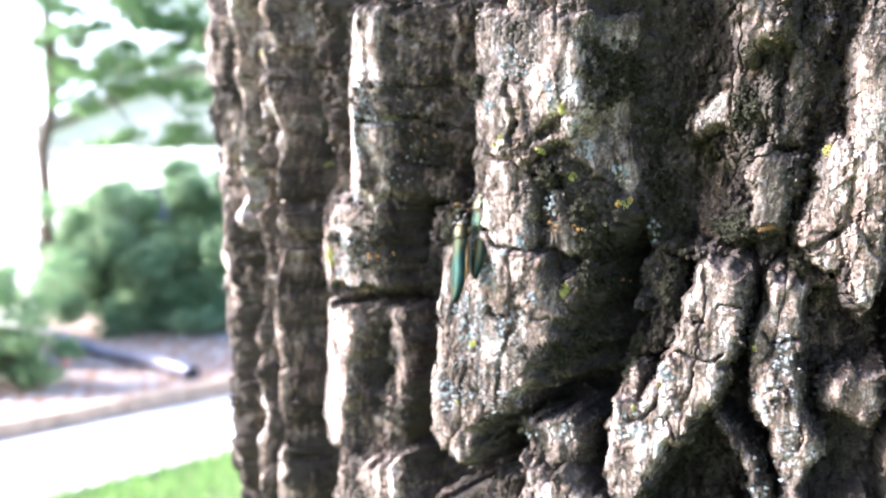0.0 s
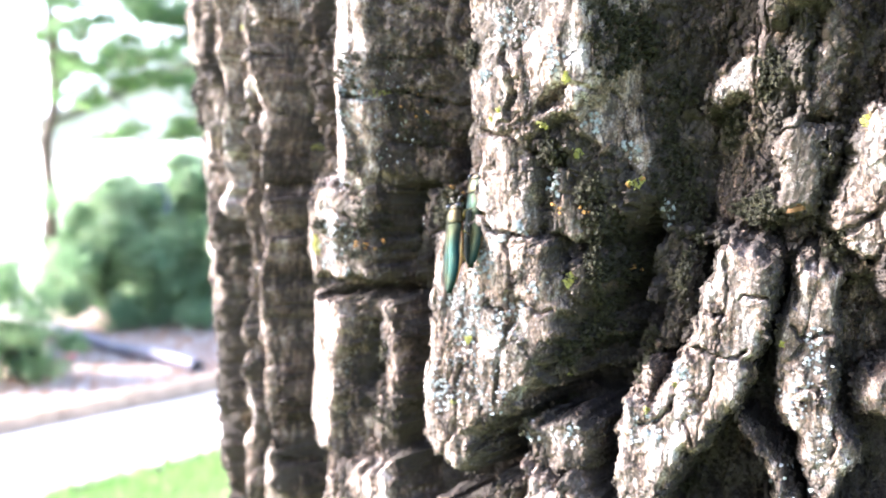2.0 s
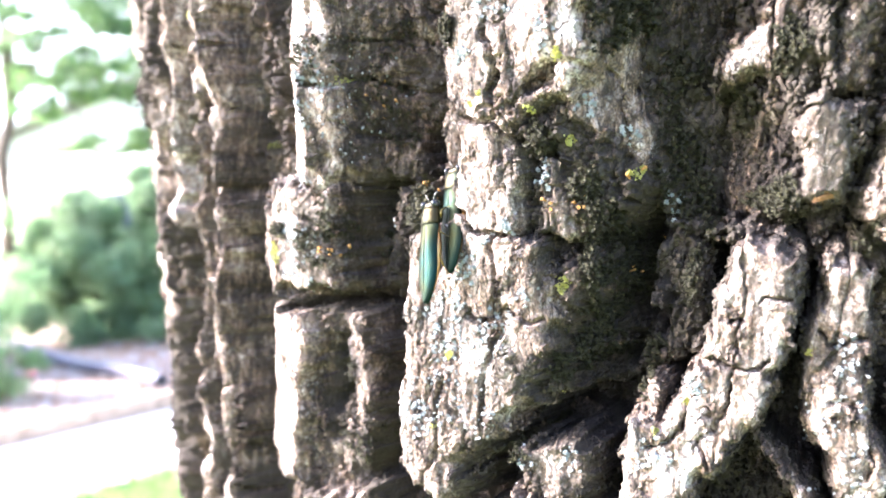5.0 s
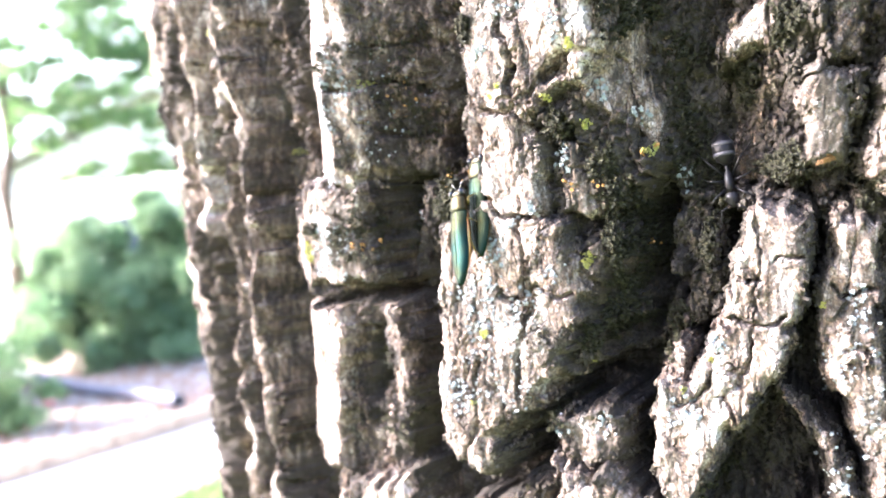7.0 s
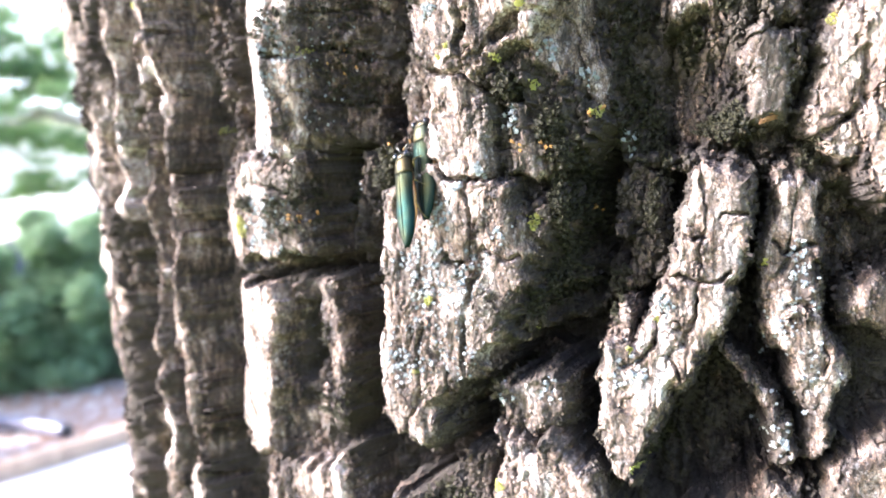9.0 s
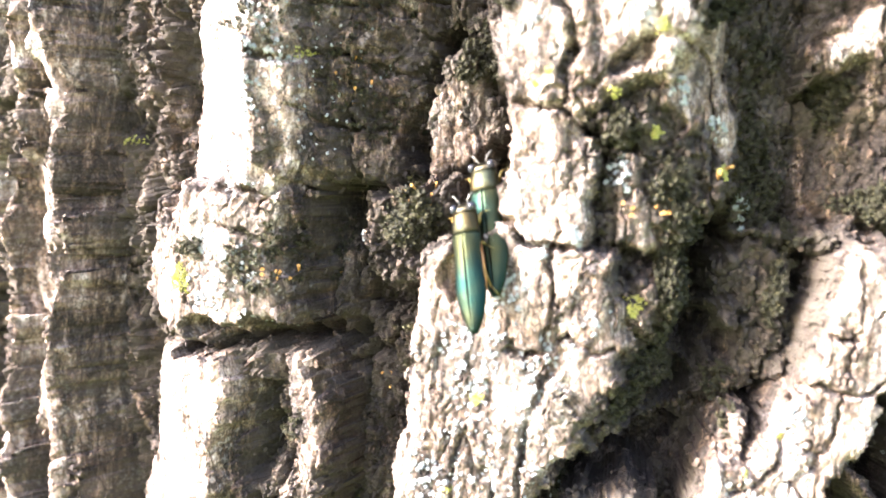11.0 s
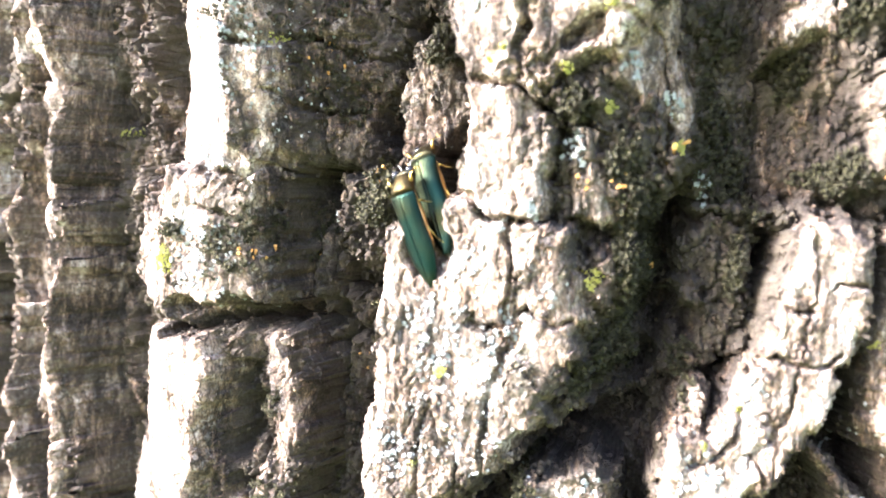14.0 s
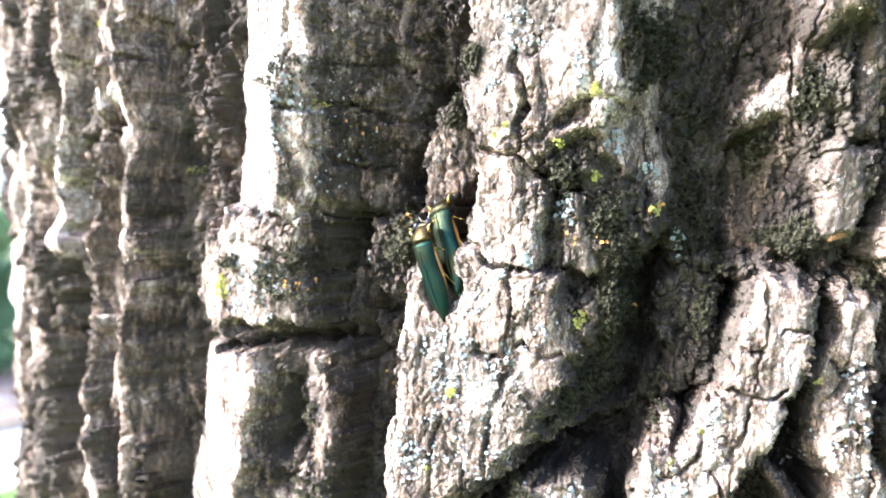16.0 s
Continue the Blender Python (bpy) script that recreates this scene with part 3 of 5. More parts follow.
crack(1.2, 0.24, (-58.9, -15.4), (-56.9, -15.5))
crack(1, 0.24, (-61.0, -21.8), (-61.4, -24.3), (-62.9, -28.0))
crack(1.2, 0.28, (-66.8, -20.5), (-66.0, -24.5), (-66.8, -28.0), (-69.5, -31.0))
crack(0.8, 0.22, (-65.0, -29.5), (-63.8, -33.0))
crack(6, 0.7, (-85.5, -29.8), (-82.5, -29.2), (-79.5, -30.0), (-76.5, -29.0), (-74.5, -28.4))
crack(7, 1.2, (-73.5, -17.6), (-71.0, -18.6))
crack(1.5, 0.26, (-116.5, 9.9), (-109.3, 9.0), (-104.0, 8.7))
crack(1.3, 0.24, (-114.5, 4.2), (-110.5, 3.2), (-107.0, 3.6))
crack(1.2, 0.24, (-113.0, 15.0), (-108.0, 14.2), (-103.0, 14.8))
crack(1.2, 0.24, (-110.5, 9.0), (-110.8, 3.3), (-110.0, -1.5))
crack(1, 0.24, (-54.3, -18.0), (-51.8, -18.7), (-49.4, -18.2))
crack(0.9, 0.22, (-52.5, -25.0), (-50.0, -25.6), (-48.8, -25.0))
crack(2.5, 0.9, (-81.6, 6.8), (-80.6, 7.0))
crack(5, 1.1, (-119.6, -25.0), (-119.4, -29.0), (-120.0, -34.0))
crack(4, 0.7, (-120.4, -38.0), (-119.6, -43.0))
crack(4, 0.8, (-126.0, -18.0), (-117.0, -18.8), (-111.0, -18.4))
crack(2.6, 1.5, (-95.8, -1.5), (-94.8, -7.0), (-93.4, -12.0))
crack(5, 1.7, (-72.9, -9.0), (-74.0, -12.5), (-74.6, -16.4), (-75.6, -22.8), (-77.4, -29.4))
crack(6, 0.9, (-74.5, -10.0), (-73.0, -8.4))

for _ in range(4):
    for turn in (0, 1):
        WEAR_LIGHT = (WEAR_LIGHT + np.roll(WEAR_LIGHT, 2, turn) + np.roll(WEAR_LIGHT, -2, turn)) / 3
# flakes and cracks on the plates, grain on everything
# pale streaks on the far side paint sunlit strips; blotches vary at random
WEAR_LIGHT = WEAR_LIGHT + 0.85 * np.clip((-158 - S) / 5, 0, 1) * np.clip(3.0 * lattice(80, S / 4.0, Z / 24) - 0.45, 0, 1) - 0.08 * FAR
WEAR_LIGHT = WEAR_LIGHT + 0.16 * lattice(81, S / 2.2, Z / 5) + 0.10 * lattice(82, S / 0.9, Z / 2)
WEATHERED = np.where(OWNER > 0, 1.0, 0.6)
# dark plates are the more broken ones
ROUGH = np.clip(1.8 - 2.9 * WEAR_LIGHT, 0.22, 1.7)
gap, mark, facet = cells(3, S / 3.1 + 0.25 * lattice(41, S / 0.9, Z / 0.9), Z / 5.2 + 0.2 * lattice(46, S / 0.9, Z / 0.9))
SOUND = np.clip((WEAR_LIGHT - 0.26) / 0.1, 0, 1) * np.where(S > -67.5, 0.8, 0.5)
OPEN = (1 - SOUND) * np.clip(0.35 + 1.4 * lattice(48, S / 5, Z / 6), 0, 1)
H += ROUGH * WEATHERED * (0.32 * facet - 0.8 * OPEN * np.clip(1 - gap / 0.075, 0, 1))
gap, mark, facet = cells(8, S / 1.2 + 0.3 * lattice(42, S / 0.5, Z / 0.5), Z / 2.8 + 0.2 * lattice(47, S / 0.5, Z / 0.5))
H += ROUGH * 0.12 * facet - 0.32 * OPEN * np.clip(1 - gap / 0.11, 0, 1)

# thin layers that have flaked off in steps, and crumbs on the inner bark
LAYER = 2.2 * lattice(64, S / 7 + 0.3 * lattice(65, S / 1.5, Z / 1.5), Z / 11) + 1.1 * lattice(66, S / 2.6, Z / 4.5) + 0.5 * lattice(67, S / 0.9, Z / 1.3)
STEP = np.floor(LAYER) + np.clip((LAYER - np.floor(LAYER)) / 0.16, 0, 1)
H += np.where(OWNER > 0, 0.20, 0.25) * (1 - SOUND) * STEP
CRUMB = np.clip((0.32 - WEAR_LIGHT) / 0.3, 0, 1)
gap, mark, facet = cells(12, S / 0.75 + 0.3 * lattice(43, S / 0.3, Z / 0.3), Z / 0.95 + 0.3 * lattice(44, S / 0.3, Z / 0.3))
H += CRUMB * (0.55 * (mark - 0.5) + 0.45 * facet - 0.3 * np.clip(1 - gap / 0.2, 0, 1) + 0.5 * lattice(45, S / 1.6, Z / 2.2))


def fissures(depth, wide, tall, narrow, seed, share):
    """Wandering upright splits in the bark."""
    line = lattice(seed, (S + 0.5 * lattice(seed + 1, S / 1.4, Z / 1.4)) / wide, Z / tall) + 0.25 * lattice(seed + 2, S / wide * 2.3, Z / tall * 2.3)
    where = np.clip(share + 1.6 * lattice(seed + 3, S / (wide * 2.2), Z / (tall * 0.9)), 0, 1)
    return -depth * where * np.clip(1 - np.abs(line) / narrow, 0, 1) ** 0.8


H += FAR * (1.8 * lattice(26, S / 3.2, Z / 8) + 1.0 * lattice(27, S / 1.5, Z / 3.5))
FAR_SIDE = 1 + 0.9 * np.clip((-136 - S) / 6, 0, 1)
H += fissures(1.7, 4.5, 15, 0.085, 50, 0.35) * FAR_SIDE * WEATHERED * ROUGH
H += fissures(0.7, 2.0, 8, 0.11, 55, 0.45) * FAR_SIDE * ROUGH * (1 - SOUND)
H += fissures(0.28, 0.8, 4, 0.14, 60, 0.6) * (1 - 0.8 * SOUND)
H += 0.10 * (0.5 - np.abs(lattice(11, S / 0.45 + 0.5 * lattice(12, S / 3, Z / 3), Z / 5)))
# the fine stretch of bark sinks into the rest at its borders
EDGE = np.clip(np.minimum(np.minimum(S + 214, -22 - S), np.minimum(Z + 80, 60 - Z)) / 5, 0, 1)
H = (FLOOR - 6) + (H - FLOOR + 6) * EDGE


def axis(z):
    """The trunk's leaning middle at a height in metres."""
    return 0.0906 + 0.0 * z, 0.2303 - 0.155 * 0.45 * np.tanh((z - 1.5) / 0.45)


def wrap(s, z, h):
    """From the trunk's own numbers to metres."""
    phi, r = s / RADIUS, (RADIUS + h) / 1000
    cx, cy = axis(1.5 + z / 1000)
    return np.stack([cx + r * np.sin(phi), cy - r * np.cos(phi), 1.5 + z / 1000], -1)


P = wrap(S, Z, H)


def grid_normals(p):
    n = np.cross(np.gradient(p, axis=1), np.gradient(p, axis=0))
    return n / np.linalg.norm(n, axis=-1, keepdims=True)


# small relief that also breaks up the walls of the furrows
N = grid_normals(P)
q = P * 1000
STEEP = np.clip(1.6 * (1 - np.abs(N[..., 0] * np.sin(S / RADIUS) - N[..., 1] * np.cos(S / RADIUS))), 0.35, 1.6)
SMOOTH = np.clip((WEAR_LIGHT - 0.25) / 0.12, 0, 1) * np.clip(1.2 - STEEP, 0, 1)
P = P + N * ((STEEP + 0.4) * (1 - 0.65 * SMOOTH))[..., None] * (0.00010 * lattice(14, q[..., 0] / 1.6, q[..., 1] / 1.6, q[..., 2] / 2.4) + 0.00018 * (0.35 - np.abs(lattice(15, q[..., 0] / 0.7, q[..., 1] / 0.7, q[..., 2] / 1.1))) + 0.00009 * (0.35 - np.abs(lattice(16, q[..., 0] / 0.32, q[..., 1] / 0.32, q[..., 2] / 0.45))))[..., None]
N = grid_normals(P)

tree = thing("tree", BASE, "leaning tree trunk with deeply furrowed grey-brown bark, moss and lichen", "tree")


def connected(owner, least):
    """Number the joined stretches of equal owner; stretches of fewer cells than least go to a neighbour."""
    rows, cols = owner.shape
    flat, label, size, kind = owner.ravel().tolist(), [-1] * owner.size, [], []
    for start in range(len(flat)):
        if label[start] >= 0:
            continue
        mine, n, beside, todo, found = flat[start], len(size), -1, [start], [start]
        label[start] = n
        while todo:
            k = todo.pop()
            c = k % cols
            for other, fits in ((k - 1, c > 0), (k + 1, c < cols - 1), (k - cols, k >= cols), (k + cols, k < len(flat) - cols)):
                if fits:
                    if flat[other] != mine:
                        if 0 <= label[other] != n:
                            beside = label[other]
                    elif label[other] < 0:
                        label[other] = n
                        todo.append(other)
                        found.append(other)
        if len(found) < least and beside >= 0:
            for k in found:
                label[k] = beside
            size.append(0)
        else:
            size.append(len(found))
        kind.append(mine)
    return np.array(label).reshape(rows, cols), size, kind


def bark_piece(name, cell, material, label=""):
    r, c = np.nonzero(cell)
    corner = np.stack([r * COLS + c, r * COLS + c + 1, (r + 1) * COLS + c + 1, (r + 1) * COLS + c], 1)
    used, back = np.unique(corner, return_inverse=True)
    mesh = bpy.data.meshes.new(name)
    mesh.from_pydata((P.reshape(-1, 3)[used] - np.array(BASE)).tolist(), [], back.reshape(-1, 4).tolist())
    mesh.polygons.foreach_set("use_smooth", [True] * len(mesh.polygons))
    mesh.normals_split_custom_set_from_vertices(N.reshape(-1, 3)[used].tolist())
    mesh.attributes.new("wear_light", "FLOAT", "POINT").data.foreach_set("value", WEAR_LIGHT.ravel()[used])
    ob = link_mesh(name, mesh, material, tree, label)
    ob.cycles.shadow_terminator_offset, ob.cycles.shadow_terminator_geometry_offset = 0.05, 0.3


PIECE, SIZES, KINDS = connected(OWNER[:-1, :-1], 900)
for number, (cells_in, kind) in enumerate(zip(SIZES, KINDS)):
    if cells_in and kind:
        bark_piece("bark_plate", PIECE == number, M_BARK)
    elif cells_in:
        bark_piece("furrow", PIECE == number, M_BARK, "dark brown inner bark of the furrows with their shade in its colour")


def rest_of_trunk():
    cols, lines = 300, 260
    phi, z = np.meshgrid(np.linspace(0, 2 * np.pi, cols, endpoint=False), np.linspace(0.0, 3.4, lines))
    s = phi * RADIUS
    s = np.where(s > np.pi * RADIUS, s - 2 * np.pi * RADIUS, s)
    waves = np.abs(np.sin(phi * 22 + 1.6 * lattice(31, np.cos(phi) * 3, np.sin(phi) * 3, z * 4) + 1.2 * lattice(32, np.cos(phi) * 6, np.sin(phi) * 6, z * 11)))
    h = FLOOR + 16 * waves ** 0.6 * (0.85 + 0.3 * lattice(33, np.cos(phi) * 9, np.sin(phi) * 9, z * 25))
    h += 90 * np.exp(-z / 0.16) * (1 + 0.5 * np.sin(phi * 5)) - 6 * z
    zz = (z - 1.5) * 1000
    inside = np.clip(np.minimum(np.minimum(s + 214, -22 - s), np.minimum(zz + 80, 60 - zz)) / 6 + 1, 0, 1)
    h = h * (1 - inside) + (FLOOR - 12) * inside
    p = wrap(s, zz, h) - np.array(BASE)
    faces = [(i * cols + j, i * cols + (j + 1) % cols, (i + 1) * cols + (j + 1) % cols, (i + 1) * cols + j) for i in range(lines - 1) for j in range(cols)]
    faces.append(tuple((lines - 1) * cols + j for j in range(cols)))
    ob = raw("trunk", p.reshape(-1, 3).tolist(), faces, M_BARK, tree, smooth=True)
    # tone falls from the wave crests to the furrows
    ob.data.attributes.new("wear_light", "FLOAT", "POINT").data.foreach_set("value", np.clip(0.15 + 0.4 * waves, 0, 0.6).ravel())


rest_of_trunk()


def flakes(name, n, half, thick, seed, low, high, label):
    """Many small angular scales of bark that stand a little proud, each in the tone of the bark under it."""
    rng = np.random.default_rng(seed)
    size = np.linalg.norm(np.cross(P[1:, :-1] - P[:-1, :-1], P[:-1, 1:] - P[:-1, :-1]), axis=-1)
    tone = WEAR_LIGHT[:-1, :-1]
    here = (S > -200) & (S < -36) & (Z > -60) & (Z < 30)
    size = size * here[:-1, :-1] * ((tone > low) & (tone < high))
    pick = np.searchsorted(np.cumsum(size.ravel()), rng.random(n) * size.sum())
    i, j = np.divmod(pick, COLS - 1)
    at, out = P[i, j], N[i, j] + 0.16 * rng.normal(size=(n, 3))
    out /= np.linalg.norm(out, axis=1, keepdims=True)
    side = np.cross(out, np.array([0, 0, 1.0]) + 0.35 * rng.normal(size=(n, 3)))
    side /= np.linalg.norm(side, axis=1, keepdims=True)
    up = np.cross(side, out)
    long = half * rng.lognormal(0, 0.45, n)
    wide = long * rng.uniform(0.3, 0.75, n)
    lift = thick * rng.uniform(0.2, 1.0, n)
    turn = 2 * np.pi * (np.arange(6)[None] + rng.uniform(-0.35, 0.35, (n, 6))) / 6
    reach = rng.uniform(0.65, 1.15, (n, 6))
    ring = (reach * np.cos(turn) * wide[:, None])[..., None] * side[:, None] + (reach * np.sin(turn) * long[:, None])[..., None] * up[:, None]
    top = at[:, None] + ring * 0.92 + (lift[:, None] * rng.uniform(0.6, 1.3, (n, 6)))[..., None] * out[:, None]
    bottom = at[:, None] + ring * 1.05 - 1.2 * thick * out[:, None]
    verts = np.concatenate([top, bottom], 1).reshape(-1, 3) - np.array(BASE)
    first = 12 * np.arange(n)[:, None]
    faces = (first + np.arange(6)).tolist()
    for k in range(6):
        m = (k + 1) % 6
        faces += (first + np.array([k, 6 + k, 6 + m, m])).tolist()
    ob = raw(name, verts.tolist(), faces, M_BARK, tree, label, kind="stuff")
    wear_light = np.clip(tone[i, j] + rng.normal(0.02, 0.09, n), -0.1, 0.85)
    ob.data.attributes.new("wear_light", "FLOAT", "POINT").data.foreach_set("value", np.repeat(wear_light, 12))


flakes("flaking_bark", 36000, 0.00018, 0.00005, 3, 0.2, 0.9, "small weathered scales of the bark plates")
flakes("crumbled_bark", 30000, 0.00026, 0.00020, 4, -1.0, 0.22, "dark crumbs and splinters in the furrows")


def on_bark(s, z):
    """Place and outward way on the finished bark."""
    i, j = min(max(int(np.searchsorted(AXIS_Z, z)), 1), LINES - 2), min(max(int(np.searchsorted(AXIS_S, s)), 1), COLS - 2)
    out = N[max(i - 3, 0):i + 4, max(j - 3, 0):j + 4].mean((0, 1))
    return Vector(P[i, j]), Vector(out).normalized(), H[i, j]


def spread(n, s, z, rs, rz, seed):
    rng = random.Random(seed)
    for _ in range(n):
        a, r = rng.uniform(0, 2 * math.pi), math.sqrt(rng.random())
        r *= 0.75 + 0.45 * math.sin(3 * a + seed) * rng.random()
        yield rng, s + rs * r * math.cos(a), z + rz * r * math.sin(a)


def flat_frame(n):
    side = n.cross(Vector((0.2, 0.1, 1))).normalized()
    return side, n.cross(side)


COUNT = 0


def moss(s, z, rs, rz, n, lush=1.0):
    """A cushion of small leafy shoots."""
    global COUNT
    COUNT += 1
    verts, faces = [], []
    for rng, a, b in spread(int(n * 2.2), s, z, rs, rz, COUNT):
        p, out, _ = on_bark(a, b)
        up = (out + 0.35 * Vector((0, 0, 1)) + 0.4 * Vector((rng.uniform(-1, 1), rng.uniform(-1, 1), rng.uniform(-1, 1)))).normalized()
        side, over = flat_frame(up)
        tall, turn = lush * rng.uniform(0.0004, 0.0010), rng.uniform(0, 6)
        for tier, (lift, length) in enumerate(((0.15, 0.55), (0.5, 0.5), (0.85, 0.35))):
            for k in range(4):
                t = turn + tier * 0.7 + k * math.pi / 2
                way = math.cos(t) * side + math.sin(t) * over
                wide = way.cross(up) * tall * 0.2
                root = p + up * tall * lift
                tip = root + (way * 0.8 + up * 0.75) * tall * length
                i = len(verts)
                verts += [root - wide, root + wide, tip]
                faces.append((i, i + 1, i + 2))
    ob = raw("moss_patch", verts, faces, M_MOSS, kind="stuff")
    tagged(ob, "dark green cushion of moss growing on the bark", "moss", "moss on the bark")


def lichen(material, label, s, z, rs, rz, n, big):
    """A crust of small lobed flakes that lie on the bark."""
    global COUNT
    COUNT += 1
    verts, faces = [], []
    for rng, a, b in spread(n, s, z, rs, rz, COUNT):
        p, out, _ = on_bark(a, b)
        out = (out + 0.2 * Vector((rng.uniform(-1, 1), rng.uniform(-1, 1), rng.uniform(-1, 1)))).normalized()
        side, over = flat_frame(out)
        r, turn = big * rng.uniform(0.4, 1.0), rng.uniform(0, 6)
        i, lobes = len(verts), 10
        verts.append(p + out * 0.0001)
        for k in range(lobes):
            t = turn + 2 * math.pi * k / lobes
            rr = r * (rng.uniform(0.35, 0.6) if k % 2 else rng.uniform(0.8, 1.25))
            verts.append(p + out * rng.uniform(0.00006, 0.00025) + rr * (math.cos(t) * side + math.sin(t) * over))
        for k in range(lobes):
            t = turn + 2 * math.pi * k / lobes
            verts.append(p - out * 0.0002 + 0.8 * r * (math.cos(t) * side + math.sin(t) * over))
        for k in range(lobes):
            k2 = (k + 1) % lobes
            faces.append((i, i + 1 + k, i + 1 + k2))
            faces.append((i + 1 + k, i + 1 + lobes + k, i + 1 + lobes + k2, i + 1 + k2))
    ob = raw("lichen_patch", verts, faces, material, kind="stuff")
    tagged(ob, label, "lichen", "lichen on the bark")


def cups(s, z, rs, rz, n):
    """Tiny orange fruiting cups with raised rims."""
    global COUNT
    COUNT += 1
    verts, faces = [], []
    for rng, a, b in spread(n, s, z, rs, rz, COUNT):
        p, out, _ = on_bark(a, b)
        out = (out + Vector((-0.2, -0.5, 0.3))).normalized()
        side, over = flat_frame(out)
        r, lift = rng.uniform(0.00012, 0.00021), rng.uniform(0.0006, 0.0011)
        i = len(verts)
        for radius, height in ((0.35, -0.001), (0.8, lift - 0.0002), (1.0, lift), (0.7, lift - 0.00005), (0.3, lift - 0.0002)):
            verts += [p + out * height + r * radius * (math.cos(k * math.pi / 4) * side + math.sin(k * math.pi / 4) * over) for k in range(8)]
        for ring in range(4):
            for k in range(8):
                a0, b0 = i + ring * 8 + k, i + ring * 8 + (k + 1) % 8
                faces.append((a0, b0, b0 + 8, a0 + 8))
        faces.append(tuple(i + 32 + k for k in range(8)))
    ob = raw("lichen_cups", verts, faces, M_CUP, smooth=True, kind="stuff")
    tagged(ob, "tiny orange lichen cups with raised rims", "lichen", "orange cups on the bark")


PALE = "pale blue-grey lichen flakes crusted on the bark"
GOLD = "yellow-green powdery lichen on the bark"
moss(-75.5, 13.4, 2.6, 5.0, 110)
moss(-73.8, 13.5, 2.2, 4.7, 70)
moss(-82.0, 1.2, 1.6, 2.0, 60)
moss(-77.4, -3.9, 2.0, 3.0, 90)
moss(-76.0, -8.2, 2.0, 3.6, 120)
moss(-76.0, -14.0, 2.4, 3.6, 140)
moss(-78.2, -21.0, 2.2, 3.0, 90)
moss(-104.5, -6.2, 3.2, 2.9, 76)
moss(-102.6, -6.3, 2.0, 2.8, 220, 1.7)
moss(-101.6, -15.8, 0.6, 2.4, 90, 1.5)
moss(-101.5, -19.2, 0.6, 0.8, 50)
moss(-77.3, -10.7, 1.0, 2.7, 110)
moss(-77.2, -18.1, 1.2, 2.7, 120)
moss(-80.4, -23.5, 1.6, 2.3, 60)
moss(-98.1, 9.5, 2.8, 3.9, 120)
moss(-110.6, 8.7, 2.7, 3.6, 27)
moss(-58.6, -5.6, 3.2, 2.2, 130)
moss(-65.5, -9.0, 1.2, 3.1, 60)
moss(-62.7, 3.6, 1.9, 2.7, 110)
moss(-58.3, 9.0, 2.0, 3.1, 100)
moss(-117.2, -11.1, 5.7, 4.0, 49)
moss(-115.0, -8.2, 4.9, 3.6, 40)
moss(-117.4, 13.0, 4.4, 3.1, 27)
moss(-108.4, 4.0, 3.7, 3.1, 27)
moss(-70.8, -22.5, 2.0, 3.0, 50)
moss(-70.0, 7.8, 3.2, 3.9, 40)
moss(-68.9, -2.3, 3.3, 3.9, 40)
moss(-86.0, -33.5, 2.0, 1.6, 60)
moss(-100.8, -19.5, 1.2, 1.1, 60)
moss(-116.5, -28.4, 3.4, 2.2, 31)
moss(-114.2, -38.2, 4.0, 2.7, 40)
moss(-50.4, -8.9, 1.5, 2.3, 60)
moss(-94.5, -48.4, 3.8, 3.1, 110)
moss(-67.0, -42.2, 2.0, 2.4, 60)
moss(-109.8, 14.8, 4.2, 3.6, 22)
moss(-125.7, -9.0, 2.4, 1.3, 22)
moss(-92.3, 12.8, 1.5, 1.6, 60)
lichen(M_PALE, PALE, -86.5, 15.0, 3.3, 3.9, 39, 0.00036)
lichen(M_PALE, PALE, -90.1, 10.0, 1.2, 1.2, 22, 0.00036)
lichen(M_PALE, PALE, -118.0, 6.5, 1.8, 3.4, 37, 0.00036)
lichen(M_PALE, PALE, -121.7, -15.5, 5.0, 3.1, 39, 0.00036)
lichen(M_PALE, PALE, -108.9, -8.5, 1.3, 1.1, 9, 0.00036)
lichen(M_PALE, PALE, -93.6, -17.6, 4.0, 3.9, 72, 0.00036)
lichen(M_PALE, PALE, -86.9, -18.8, 3.3, 3.5, 39, 0.00036)
lichen(M_PALE, PALE, -96.5, -30.4, 3.5, 3.1, 58, 0.00036)
lichen(M_PALE, PALE, -92.8, -22.0, 4.0, 3.9, 58, 0.00036)
lichen(M_PALE, PALE, -85.3, -7.8, 1.0, 1.1, 20, 0.00036)
lichen(M_PALE, PALE, -82.0, -2.6, 1.7, 1.9, 29, 0.00036)
lichen(M_PALE, PALE, -77.4, 4.3, 1.3, 1.6, 18, 0.00036)
lichen(M_PALE, PALE, -70.2, -5.7, 1.5, 1.9, 22, 0.00036)
lichen(M_PALE, PALE, -73.9, 1.3, 1.2, 1.4, 15, 0.00036)
lichen(M_PALE, PALE, -65.3, -24.2, 1.4, 1.9, 29, 0.00036)
lichen(M_PALE, PALE, -69.2, -31.4, 2.3, 3.1, 38, 0.00036)
lichen(M_PALE, PALE, -51.6, -20.6, 2.0, 3.1, 29, 0.00036)
lichen(M_PALE, PALE, -115.6, 9.5, 1.3, 1.8, 16, 0.00036)
lichen(M_PALE, PALE, -90.9, -12.8, 2.8, 2.7, 38, 0.00036)
lichen(M_PALE, PALE, -86.3, -36.0, 2.7, 2.7, 33, 0.00036)
lichen(M_PALE, PALE, -80.6, 11.4, 1.5, 1.9, 18, 0.00036)
